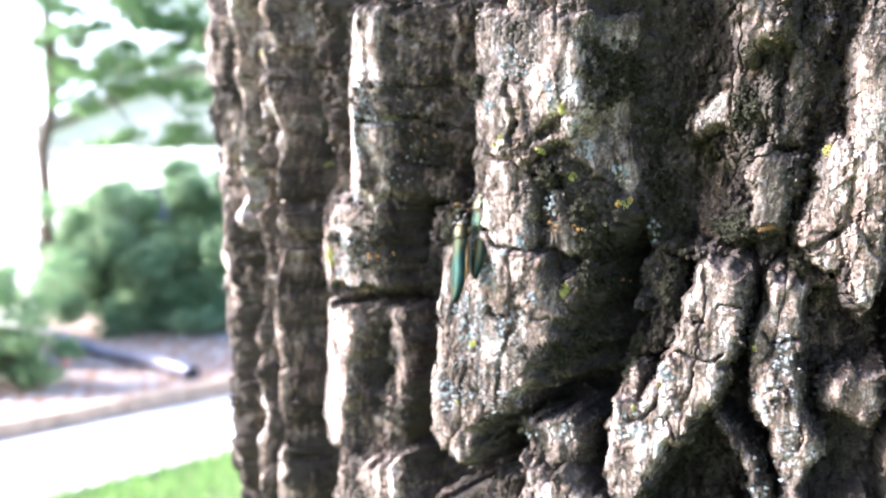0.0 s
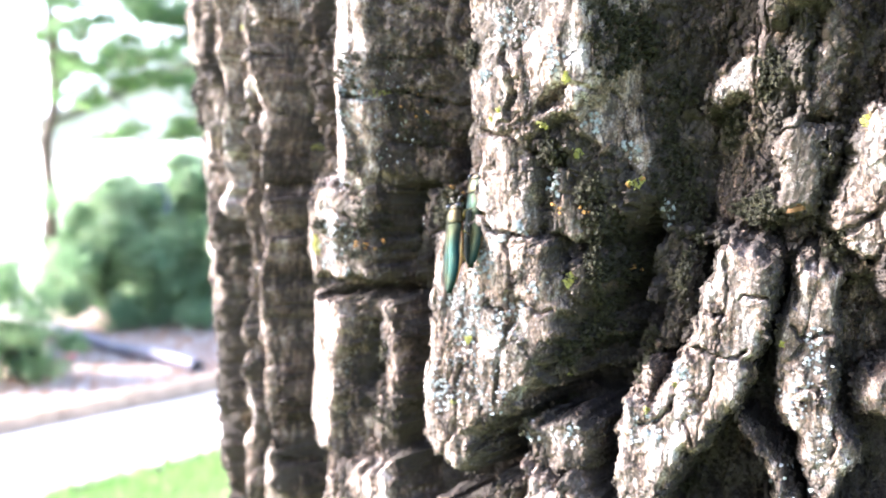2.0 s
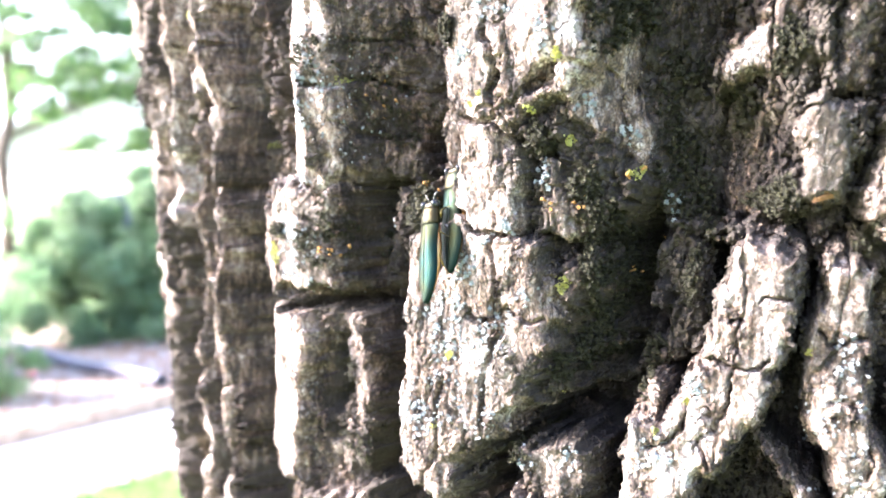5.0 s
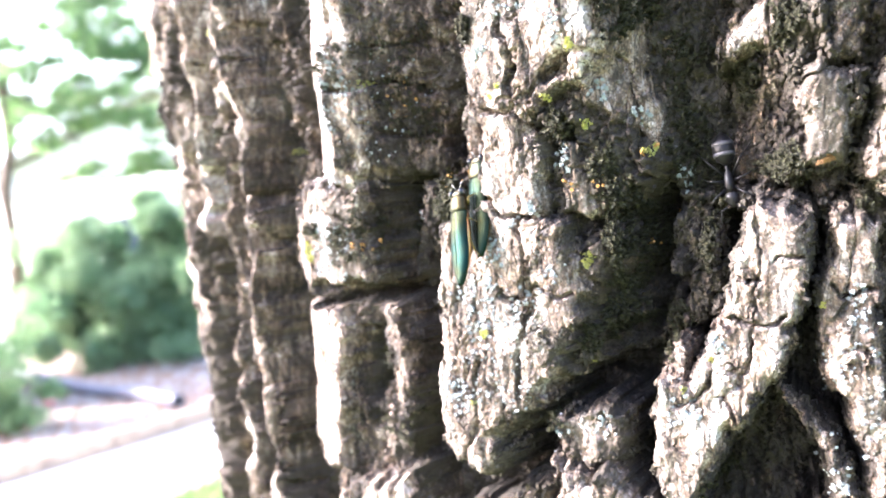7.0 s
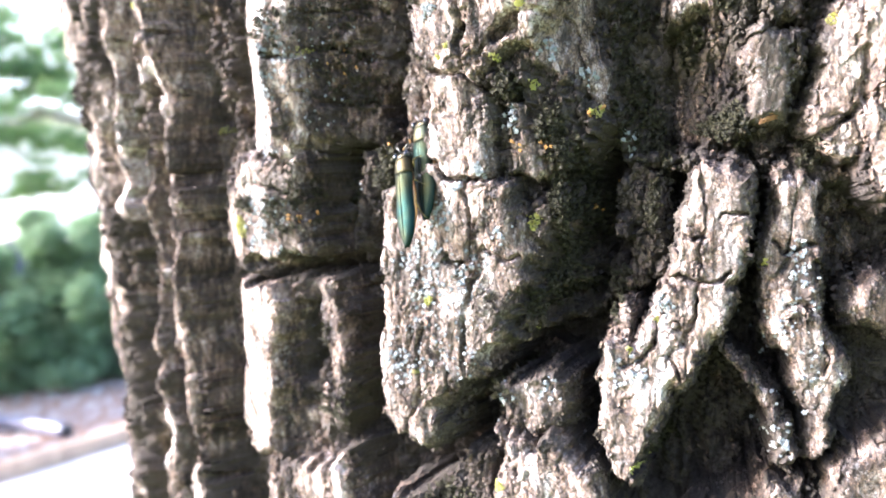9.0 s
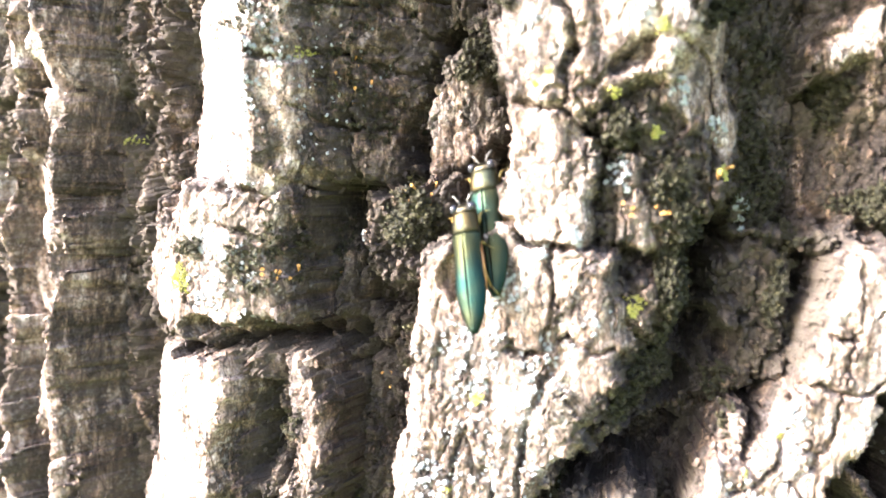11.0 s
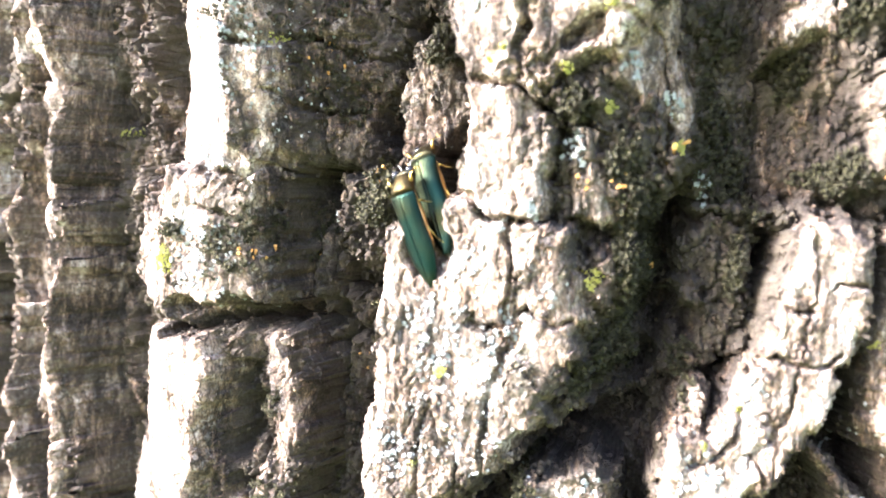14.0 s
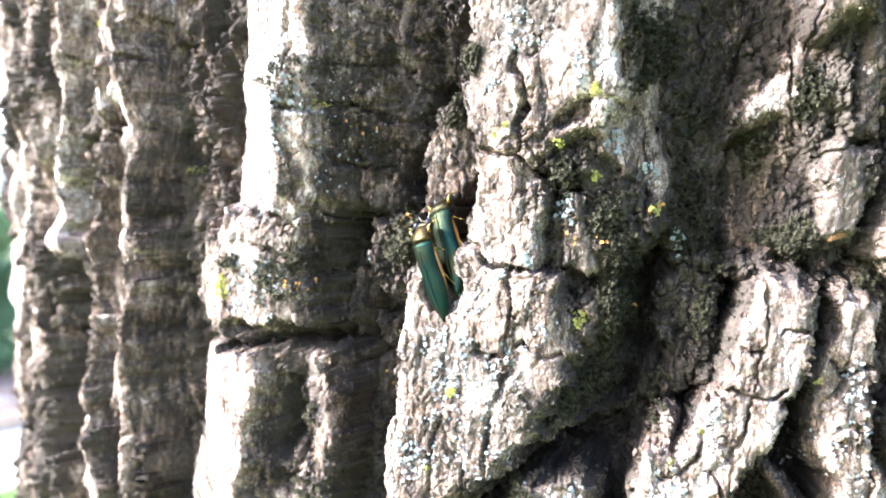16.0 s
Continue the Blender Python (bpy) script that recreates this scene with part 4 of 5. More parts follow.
lichen(M_PALE, PALE, -120.3, -1.4, 4.1, 2.7, 33, 0.00036)
lichen(M_PALE, PALE, -78.9, -34.4, 2.2, 2.3, 18, 0.00036)
lichen(M_PALE, PALE, -53.6, -40.3, 2.4, 3.1, 29, 0.00036)
lichen(M_PALE, PALE, -87.9, -9.3, 1.3, 1.4, 15, 0.00036)
lichen(M_PALE, PALE, -83.0, -15.3, 1.4, 1.6, 13, 0.00036)
lichen(M_PALE, PALE, -112.5, 8.0, 4.5, 11.0, 90, 0.00019)
lichen(M_PALE, PALE, -121.5, -10.5, 6.0, 5.0, 110, 0.00034)
lichen(M_PALE, PALE, -117.5, 10.0, 3.0, 11.0, 110, 0.00034)
lichen(M_PALE, PALE, -91.0, -27.0, 8.0, 9.0, 150, 0.00022)
lichen(M_PALE, PALE, -52.0, -30.0, 5.0, 10.0, 80, 0.00028)
lichen(M_YELLOW, GOLD, -93.0, -22.6, 0.8, 0.7, 84, 0.00015)
lichen(M_YELLOW, GOLD, -79.6, -14.0, 1.0, 1.2, 132, 0.00015)
lichen(M_YELLOW, GOLD, -79.1, 0.9, 0.6, 0.7, 75, 0.00015)
lichen(M_YELLOW, GOLD, -79.3, 9.2, 0.6, 0.7, 75, 0.00015)
lichen(M_YELLOW, GOLD, -127.0, -12.3, 1.5, 2.0, 200, 0.00016)
lichen(M_YELLOW, GOLD, -72.8, -2.5, 0.7, 0.9, 75, 0.00015)
lichen(M_YELLOW, GOLD, -88.1, 6.1, 0.3, 0.3, 21, 0.00015)
lichen(M_YELLOW, GOLD, -82.8, 4.2, 0.5, 0.5, 33, 0.00015)
lichen(M_YELLOW, GOLD, -114.0, 9.9, 0.8, 0.6, 39, 0.00015)
lichen(M_YELLOW, GOLD, -81.4, -27.2, 0.4, 0.5, 27, 0.00015)
lichen(M_YELLOW, GOLD, -54.8, -20.2, 0.3, 0.5, 33, 0.00015)
lichen(M_YELLOW, GOLD, -66.1, -25.7, 0.3, 0.5, 27, 0.00015)
lichen(M_YELLOW, GOLD, -95.2, -31.3, 0.5, 0.4, 21, 0.00015)
lichen(M_YELLOW, GOLD, -69.0, -29.0, 0.3, 0.4, 21, 0.00015)
lichen(M_YELLOW, GOLD, -85.3, -45.9, 0.8, 0.8, 75, 0.00015)
lichen(M_YELLOW, GOLD, -68.8, -43.2, 0.7, 0.8, 57, 0.00015)
lichen(M_YELLOW, GOLD, -149.4, 3.5, 1.4, 0.7, 57, 0.00015)
lichen(M_YELLOW, GOLD, -157.8, 24.2, 1.4, 0.6, 39, 0.00015)
lichen(M_YELLOW, GOLD, -48.5, 3.7, 0.5, 0.8, 57, 0.00015)
lichen(M_YELLOW, GOLD, -89.2, 5.0, 0.3, 0.3, 15, 0.00015)
cups(-103.4, -4.1, 2.5, 2.2, 9)
cups(-115.6, -11.9, 2.4, 1.6, 8)
cups(-78.0, -5.1, 1.4, 1.6, 4)
cups(-81.1, -5.4, 0.8, 0.9, 3)
cups(-75.2, -13.3, 1.0, 1.1, 3)
cups(-73.9, -10.5, 0.8, 0.9, 3)
cups(-110.6, 9.3, 1.1, 0.9, 3)
cups(-107.4, -23.8, 1.6, 1.3, 3)
cups(-73.1, -3.4, 1.2, 1.6, 3)
cups(-110.3, 6.8, 3.3, 2.7, 4)
moss(-103.6, -7.6, 1.8, 2.2, 150, 1.6)
moss(-66.8, -13.0, 0.8, 4.0, 60)
moss(-68.0, -6.0, 2.2, 4.0, 50)
moss(-70.5, 0.0, 2.0, 6.0, 70)
moss(-75.5, -12.0, 2.0, 5.0, 110)
moss(-77.5, -21.0, 2.0, 4.0, 70)
moss(-100.6, -14.5, 0.9, 3.2, 90, 1.5)
cups(-103.0, -5.4, 1.8, 1.6, 9)


def wood_chip(s, z):
    ob = thing("wood_chip", (0, 0, 0), "orange-brown torn wood chip on the bark edge", "wood chip")
    p, out, _ = on_bark(s, z)
    ob.location = p
    bm = bmesh.new()
    add_box(bm, -0.0017, -0.0003, -0.0006, 0.0015, 0.0006, 0.0003, bevel=0.0003)
    for v in bm.verts:
        v.co.z += 0.0004 * math.sin(v.co.x * 2200) + 0.12 * v.co.x
    part("chip", bm, M_CHIP, ob)
    bm = bmesh.new()
    tube(bm, [(-0.0016, -0.0002, 0.0002), (0.0, -0.0004, 0.0004), (0.0013, -0.0001, 0.0003)], [0.0002, 0.0003, 0.0001], 6)
    part("splinter", bm, M_CHIP, ob)


wood_chip(-54.2, -5.0)


# ---------------------------------------------------------------- beetles
def shell_material(name, color, other, rough):
    n = Nodes(name)
    pits = n.noise(n.place, 9000, 2, 0.5)
    tone = n.mix(n.ramp(n.noise(n.place, 210, 3), (0.38, 0.0), (0.62, 1.0)), color, other)
    return n.finish(tone, rough, 1.0, pits, 0.35, 0.0001)


M_ELYTRA = shell_material("green_shell", (0.006, 0.019, 0.016), (0.020, 0.022, 0.010), 0.42)
M_THORAX = shell_material("bronze_shell", (0.040, 0.028, 0.011), (0.024, 0.030, 0.020), 0.42)
M_FLANK = shell_material("copper_flank", (0.40, 0.26, 0.09), (0.28, 0.15, 0.08), 0.35)
M_LEG = shell_material("golden_leg", (0.24, 0.17, 0.05), (0.12, 0.11, 0.05), 0.35)
M_HEAD = shell_material("dark_bronze_head", (0.030, 0.028, 0.020), (0.045, 0.040, 0.025), 0.35)
M_EYE = plain("black_eye", (0.012, 0.014, 0.018), 0.08, scale=800)
M_DARK = plain("dark_antenna", (0.06, 0.06, 0.05), 0.4, scale=800)
MM = 0.001


def body_loft(sections, sides=20):
    """Rounded hull through (y, half width, middle z, half height)."""
    bm = bmesh.new()
    rings = []
    for y, w, zc, hh in sections:
        rings.append([bm.verts.new((w * MM * math.cos(a), y * MM, (zc + hh * math.sin(a)) * MM)) for a in (2 * math.pi * k / sides for k in range(sides))])
    for a, b in zip(rings, rings[1:]):
        for k in range(sides):
            bm.faces.new((a[k], a[(k + 1) % sides], b[(k + 1) % sides], b[k]))
    bm.faces.new(rings[0])
    bm.faces.new(rings[-1][::-1])
    return bm


def wing_case(length, half, side):
    """One elytron: a thin arched shell that tapers to the tail, with a raised seam."""
    bm = bmesh.new()
    lines, cols = 26, 10
    rows = []
    for i in range(lines + 1):
        u = i / lines
        w = half * (1.0 - 0.06 * math.sin(math.pi * min(u / 0.5, 1)) + 0.05 * math.sin(math.pi * max(0, (u - 0.35) / 0.4)) * (u < 0.75))
        w *= (1 - max(0, (u - 0.55) / 0.45) ** 2.3 * 0.80) * (0.93 + 0.07 * min(1, u / 0.04)) * (1 + 0.05 * math.exp(-((u - 0.05) / 0.05) ** 2))
        high = (0.95 - 0.35 * u ** 2) * (0.86 + 0.14 * min(1, u / 0.08))
        dent = 0.12 * math.exp(-((u - 0.06) / 0.06) ** 2)
        rows.append([])
        for j in range(cols + 1):
            v = math.radians(86) * j / cols
            x = 0.015 + w * math.sin(min(v, math.pi / 2)) * (1 - 0.03 * max(0, v - math.pi / 2))
            z = high * math.cos(v) * 0.9 - dent * math.sin(2 * v) + 0.03 * math.exp(-(j / 1.2) ** 2)
            rows[-1].append(bm.verts.new((side * x * MM, -u * length * MM, z * MM)))
    for a, b in zip(rows, rows[1:]):
        for k in range(cols):
            bm.faces.new((a[k], a[k + 1], b[k + 1], b[k]))
    bmesh.ops.recalc_face_normals(bm, faces=bm.faces)
    bmesh.ops.solidify(bm, geom=list(bm.faces), thickness=0.06 * MM)
    return bm


def beetle(label, length, half, leg_reach):
    ob = thing("beetle", (0, 0, 0), label, "beetle", "mating pair of beetles")
    part("elytron", wing_case(length, half, 1), M_ELYTRA, ob)
    part("elytron", wing_case(length, half, -1), M_ELYTRA, ob)
    part("abdomen", body_loft([(0.1, half * 0.85, -0.25, 0.55), (-0.25 * length, half * 1.02, -0.3, 0.8), (-0.55 * length, half * 1.02, -0.25, 0.75), (-0.8 * length, half * 0.62, -0.15, 0.5), (-0.97 * length, half * 0.16, 0.0, 0.2)]), M_FLANK, ob, "coppery underside")
    collar = part("pronotum", body_loft([(-0.15, half * 0.70, 0.03, 0.70), (0.1, half * 0.92, 0.05, 0.74), (0.3, half * 0.95, 0.05, 0.78), (0.7, half * 0.90, 0.04, 0.82), (1.2, half * 0.88, 0.02, 0.81), (1.6, half * 0.85, -0.02, 0.77), (1.9, half * 0.80, -0.05, 0.7)]), M_THORAX, ob, "bronze-gold pronotum")
    part("head", body_loft([(1.85, half * 0.82, -0.05, 0.66), (2.15, half * 0.84, -0.08, 0.68), (2.5, half * 0.66, -0.15, 0.55), (2.72, half * 0.35, -0.22, 0.3)]), M_HEAD, collar, "dark bronze head")
    part("collar_rim", body_loft([(1.84, half * 0.84, -0.04, 0.71), (1.88, half * 0.855, -0.045, 0.72), (1.92, half * 0.85, -0.05, 0.715), (1.95, half * 0.82, -0.055, 0.69)]), M_HEAD, collar, "thin dark rim behind the head")
    for side in (1, -1):
        bm = bmesh.new()
        bmesh.ops.create_uvsphere(bm, u_segments=14, v_segments=9, radius=1)
        for v in bm.verts:
            v.co = Vector((side * half * 0.62 + v.co.x * 0.42, 2.26 + v.co.y * 0.46, 0.18 + v.co.z * 0.56)) * MM
        part("eye", bm, M_EYE, collar)
        bm = bmesh.new()
        path = [Vector((side * (0.30 + 0.09 * k), 2.6 + 0.22 * k - 0.012 * k * k, -0.05 + 0.10 * k - 0.012 * k * k)) * MM for k in range(9)]
        tube(bm, path, [0.06 * MM if k % 2 else 0.085 * MM for k in range(9)], 6)
        part("antenna", bm, M_DARK, collar)
        for y, forward in ((0.7, 0.9), (-0.12 * length, 0.15), (-0.33 * length, -0.8)):
            hip = Vector((side * half * 0.75, y, -0.5))
            knee = hip + Vector((side * leg_reach, forward * 0.9, 0.25))
            ankle = knee + Vector((side * leg_reach * 0.55, forward * 0.9 - 0.4, -0.6))
            foot = ankle + Vector((side * 0.55, forward * 0.5 - 0.4, -0.2))
            bm = bmesh.new()
            tube(bm, [p * MM for p in (hip, hip.lerp(knee, 0.5), knee)], [0.14 * MM, 0.20 * MM, 0.12 * MM], 7)
            tube(bm, [p * MM for p in (knee, knee.lerp(ankle, 0.5), ankle)], [0.10 * MM, 0.09 * MM, 0.08 * MM], 6)
            tube(bm, [p * MM for p in (ankle, ankle.lerp(foot, 0.5), foot)], [0.07 * MM, 0.05 * MM, 0.035 * MM], 6)
            part("leg", bm, M_LEG, ob)
    return ob, collar


male, male_collar = beetle("slender metallic green beetle mounted on another beetle", 8.9, 1.34, 0.32)
female, female_collar = beetle("larger metallic green beetle clinging to the bark", 9.9, 1.50, 0.42)


M_ANT = plain("black_ant_shell", (0.005, 0.0045, 0.005), 0.45, scale=900, specular=0.2)
M_BAND = plain("grey_sheen_band", (0.045, 0.043, 0.050), 0.5, scale=1200, specular=0.3)


def ant():
    """An ant with a banded gaster; forward is y, up is z, and its feet are at z = 0."""
    ob = thing("ant", (0, 0, 0), "large black ant with a banded gaster running over the bark", "ant")
    gaster = part("gaster", body_loft([(-4.6, 0.08, 1.0, 0.08), (-4.2, 0.6, 1.05, 0.55), (-3.4, 1.1, 1.2, 1.0), (-2.4, 1.2, 1.25, 1.1), (-1.5, 0.95, 1.15, 0.85), (-1.0, 0.35, 1.0, 0.35), (-0.9, 0.1, 1.0, 0.1)]), M_ANT, ob)
    # grey rings paint the sheen stripes of the gaster
    for y, w, h in ((-3.2, 1.15, 1.06), (-2.1, 1.16, 1.07)):
        part("band", body_loft([(y - 0.25, w * 0.97, 1.22, h * 0.97), (y, w * 1.03, 1.23, h * 1.03), (y + 0.25, w * 0.97, 1.22, h * 0.97)]), M_BAND, gaster, "pale grey band of sheen")
    part("thorax", body_loft([(-0.9, 0.1, 1.0, 0.1), (-0.7, 0.28, 1.05, 0.45), (-0.4, 0.2, 1.0, 0.22), (0.1, 0.42, 1.1, 0.45), (1.0, 0.5, 1.2, 0.55), (1.7, 0.42, 1.2, 0.45), (2.1, 0.18, 1.1, 0.18)]), M_ANT, ob)
    head = part("head", body_loft([(2.0, 0.15, 1.1, 0.15), (2.2, 0.65, 1.1, 0.45), (2.8, 0.75, 1.05, 0.5), (3.4, 0.5, 0.95, 0.38), (3.7, 0.2, 0.9, 0.2)]), M_ANT, ob)
    for side in (1, -1):
        part("antenna", tube(bmesh.new(), [Vector(p) * MM for p in ((side * 0.3, 3.4, 1.15), (side * 1.2, 4.0, 1.7), (side * 1.5, 5.0, 1.1), (side * 1.4, 5.8, 0.8))], [0.09 * MM, 0.08 * MM, 0.07 * MM, 0.06 * MM], 6), M_ANT, head)
        for hip, knee, foot in ((1.5, 2.6, 3.6), (0.8, 0.7, -0.2), (0.2, -1.4, -3.2)):
            path = ((side * 0.35, hip, 0.9), (side * 1.7, knee, 1.9), (side * 2.4, (knee + foot) / 2, 0.9), (side * 3.0, foot, 0.05))
            part("leg", tube(bmesh.new(), [Vector(p) * MM for p in path], [0.15 * MM, 0.12 * MM, 0.08 * MM, 0.05 * MM], 6), M_ANT, ob)
    return ob


runner = ant()


def lying(base, tail, back):
    """The pose of a beetle from its shoulders, its tail and the way its back faces."""
    y = (Vector(base) - Vector(tail)).normalized()
    z = (Vector(back) - Vector(back).dot(y) * y).normalized()
    m = Matrix((y.cross(z), y, z)).transposed().to_4x4()
    return Matrix.Translation(base) @ m


# ---------------------------------------------------------------- ground and garden
def ground_material():
    n = Nodes("lawn_soil")
    tone = n.ramp(n.noise(n.place, 2.2, 6, 0.6), (0.3, (0.06, 0.085, 0.02)), (0.5, (0.10, 0.16, 0.035)), (0.7, (0.14, 0.20, 0.05)))
    tone = n.mix(n.ramp(n.noise(n.place, 40, 5, 0.7), (0.4, 0.0), (0.7, 0.6)), tone, (0.12, 0.10, 0.06))
    return n.finish(tone, 0.95, bump=n.noise(n.place, 60, 4), strength=0.5, distance=0.02)


M_GROUND = ground_material()
M_GRASS = leafy("grass_blades", (0.14, 0.27, 0.07), (0.26, 0.40, 0.12), 0.5, 0.4)
M_PATH = plain("pale_concrete", (0.55, 0.53, 0.50), 0.9, scale=3, vary=0.12, bump=0.25)
M_KERB = plain("weathered_kerb", (0.44, 0.32, 0.22), 0.95, scale=9, vary=0.3, bump=0.5, distance=0.006)
M_BED = plain("mulch", (0.33, 0.24, 0.19), 0.95, scale=14, vary=0.5, bump=0.8, distance=0.02)
M_PIPE = plain("grey_plastic_pipe", (0.15, 0.15, 0.20), 0.35, scale=5, vary=0.25)
M_MOUTH_SHADE = plain("pipe_mouth_shade", (0.02, 0.02, 0.02), 0.8, scale=5)
M_SIDING = plain("white_siding", (0.80, 0.80, 0.78), 0.6, scale=3, vary=0.04)
M_SHRUB = leafy("shrub_leaves", (0.25, 0.38, 0.20), (0.39, 0.53, 0.30), 0.35, 0.6)
M_SHRUB_PALE = leafy("pale_shrub_leaves", (0.18, 0.30, 0.14), (0.29, 0.43, 0.21), 0.4, 0.6)
M_LEAF = leafy("tree_leaves", (0.14, 0.25, 0.11), (0.25, 0.39, 0.15), 0.4, 0.5)
M_STEM = plain("brown_stem", (0.10, 0.075, 0.055), 0.9, scale=40, vary=0.4, bump=0.6, distance=0.01)
M_ROOF = plain("grey_shingle", (0.42, 0.41, 0.40), 0.9, scale=8, vary=0.2)
M_STUCCO = plain("cream_wall", (0.72, 0.70, 0.65), 0.9, scale=2, vary=0.06)
M_GLASS = plain("dark_glass", (0.03, 0.04, 0.05), 0.08, scale=2)
M_CAR = plain("dark_car_paint", (0.03, 0.035, 0.05), 0.2, scale=2, vary=0.1)
M_TYRE = plain("tyre_rubber", (0.02, 0.02, 0.02), 0.8, scale=20)
M_PETAL = plain("pink_petals", (0.65, 0.18, 0.22), 0.7, scale=40)


def sheet(name, outline, z, depth, material, label="", kind="structure", bevel=0.0):
    bm = bmesh.new()
    face = bm.faces.new([bm.verts.new((x, y, z)) for x, y in outline])
    moved = bmesh.ops.extrude_face_region(bm, geom=[face])["geom"]
    for v in moved:
        if isinstance(v, bmesh.types.BMVert):
            v.co.z -= depth
    if bevel:
        bmesh.ops.bevel(bm, geom=[e for e in bm.edges if all(v.co.z > z - 1e-6 for v in e.verts)], offset=bevel, segments=2, affect="EDGES")
    return part(name, bm, material, None, label, smooth=False, kind=kind)


# the kerb runs from near the house to the far end of the bed
KERB_A, KERB_B = Vector((-3.55, 4.17, 0)), Vector((3.09, 11.66, 0))
ALONG = (KERB_B - KERB_A).normalized()
ACROSS = Vector((-ALONG.y, ALONG.x, 0))


def beside(u, v, z=0.0):
    """A place u metres along the kerb and v metres behind it."""
    p = KERB_A + ALONG * u + ACROSS * v
    return (p.x, p.y, z)


bm = bmesh.new()
bmesh.ops.create_grid(bm, x_segments=40, y_segments=40, size=300)
part("ground", bm, M_GROUND, None, "green lawn on level ground", kind="structure")
sheet("road", [beside(-8, -0.05)[:2], beside(30, -0.05)[:2], beside(30, -1.18)[:2], beside(-8, -1.18)[:2]], 0.03, 0.06, M_PATH, "sunlit pale concrete drive")
sheet("garden_bed", [beside(-6, 0.13)[:2], beside(14, 0.13)[:2], beside(14, 4.5)[:2], beside(-6, 4.5)[:2]], 0.09, 0.12, M_BED, "garden bed covered in brown mulch and stones")
kerb = thing("kerb", KERB_A, "weathered concrete kerb stones beside the drive", "kerb", kind="structure")


def kerb_stones():
    mesh = None
    step = 0.46
    for k in range(-6, 34):
        if mesh is None:
            bm = box(0.004, 0, -0.05, step - 0.003, 0.13, 0.125, bevel=0.006)
            stone = part("kerb_stone", bm, M_KERB, kerb, smooth=False)
            mesh = stone.data
        else:
            stone = new("kerb_stone", mesh)
            stone.parent = kerb
        p = ALONG * k * step
        stone.matrix_basis = pose(p.x, p.y, 0, 0, 0, math.degrees(math.atan2(ALONG.y, ALONG.x)))


kerb_stones()


def blob(verts, faces, at, size, rng):
    """A small rough stone."""
    i = len(verts)
    c = Vector(at)
    for x, y, z in ((1, 0, 0), (-1, 0, 0), (0, 1, 0), (0, -1, 0), (0, 0, 1), (0.7, 0.7, 0.4), (-0.7, 0.6, 0.45), (-0.6, -0.7, 0.4), (0.7, -0.6, 0.45)):
        verts.append(c + Vector((x, y, z * 0.6)) * size * rng.uniform(0.75, 1.2))
    for a, b in ((0, 5), (5, 2), (2, 6), (6, 1), (1, 7), (7, 3), (3, 8), (8, 0)):
        faces.append((i + a, i + b, i + 4))


def stones():
    rng = random.Random(5)
    for material, n, label in ((plain("pale_stones", (0.50, 0.46, 0.42), 0.9, scale=60, vary=0.4), 2600, "pale pebbles scattered over the bed"), (plain("brown_chips", (0.30, 0.16, 0.09), 0.95, scale=60, vary=0.5), 2600, "brown bark chips and dry leaves on the bed")):
        verts, faces = [], []
        for _ in range(n):
            p = beside(rng.uniform(-1.5, 6.5), 0.16 + 2.2 * rng.random() ** 1.3, 0.088)
            blob(verts, faces, p, rng.uniform(0.012, 0.034), rng)
        tagged(raw("gravel", verts, faces, material, kind="stuff"), label, "gravel")


stones()


def grass():
    rng = random.Random(9)
    verts, faces = [], []
    for _ in range(26000):
        u, v = rng.uniform(-3.0, 9.0), -1.16 - 2.4 * rng.random() ** 1.5
        x, y, _z = beside(u, v)
        if math.hypot(x - 0.09, y - 0.3) < 0.35:
            continue
        tall, a = rng.uniform(0.04, 0.12), rng.uniform(0, 6.3)
        lean, wide = Vector((rng.uniform(-1, 1), rng.uniform(-1, 1), 0)) * tall * 0.5, Vector((math.cos(a), math.sin(a), 0)) * 0.004
        p, i = Vector((x, y, 0)), len(verts)
        verts += [p - wide, p + wide, p + wide * 0.7 + lean * 0.35 + Vector((0, 0, tall * 0.6)), p - wide * 0.7 + lean * 0.35 + Vector((0, 0, tall * 0.6)), p + lean + Vector((0, 0, tall))]
        faces += [(i, i + 1, i + 2, i + 3), (i + 3, i + 2, i + 4)]
    tagged(raw("grass", verts, faces, M_GRASS, kind="stuff"), "bright green lawn grass along the drive", "grass")


grass()


def drain_pipe():
    ob = thing("drain_pipe", (-1.80, 6.62, 0.145), "dark grey corrugated plastic drain pipe lying on the bed", "pipe")
    path = [Vector((0, 0, 0)), Vector((-0.42, 0.40, 0.0)), Vector((-0.88, 0.82, 0.005)), Vector((-1.3, 1.2, 0.015)), Vector((-1.8, 1.62, 0.02)), Vector((-2.4, 2.1, 0.04))]
    fine, radii = [], []
    steps = 120
    for k in range(steps + 1):
        u = k / steps * (len(path) - 1)
        i = min(int(u), len(path) - 2)
        fine.append(path[i].lerp(path[i + 1], u - i) + Vector((0, 0, 0.015 * math.sin(u * 2.2))))
        radii.append(0.050 + (0.005 if k % 2 else -0.001))
    part("corrugated_tube", tube(bmesh.new(), fine, radii, 16, caps=False), M_PIPE, ob)
    out = (path[0] - path[1]).normalized()
    # closed plug; its black colour is the shade inside the pipe
    part("pipe_mouth", tube(bmesh.new(), [out * 0.004, out * -0.03, out * -0.3], [0.052, 0.044, 0.043], 16), M_MOUTH_SHADE, ob, "black plug painted as the shaded open mouth")
    return ob


drain_pipe()


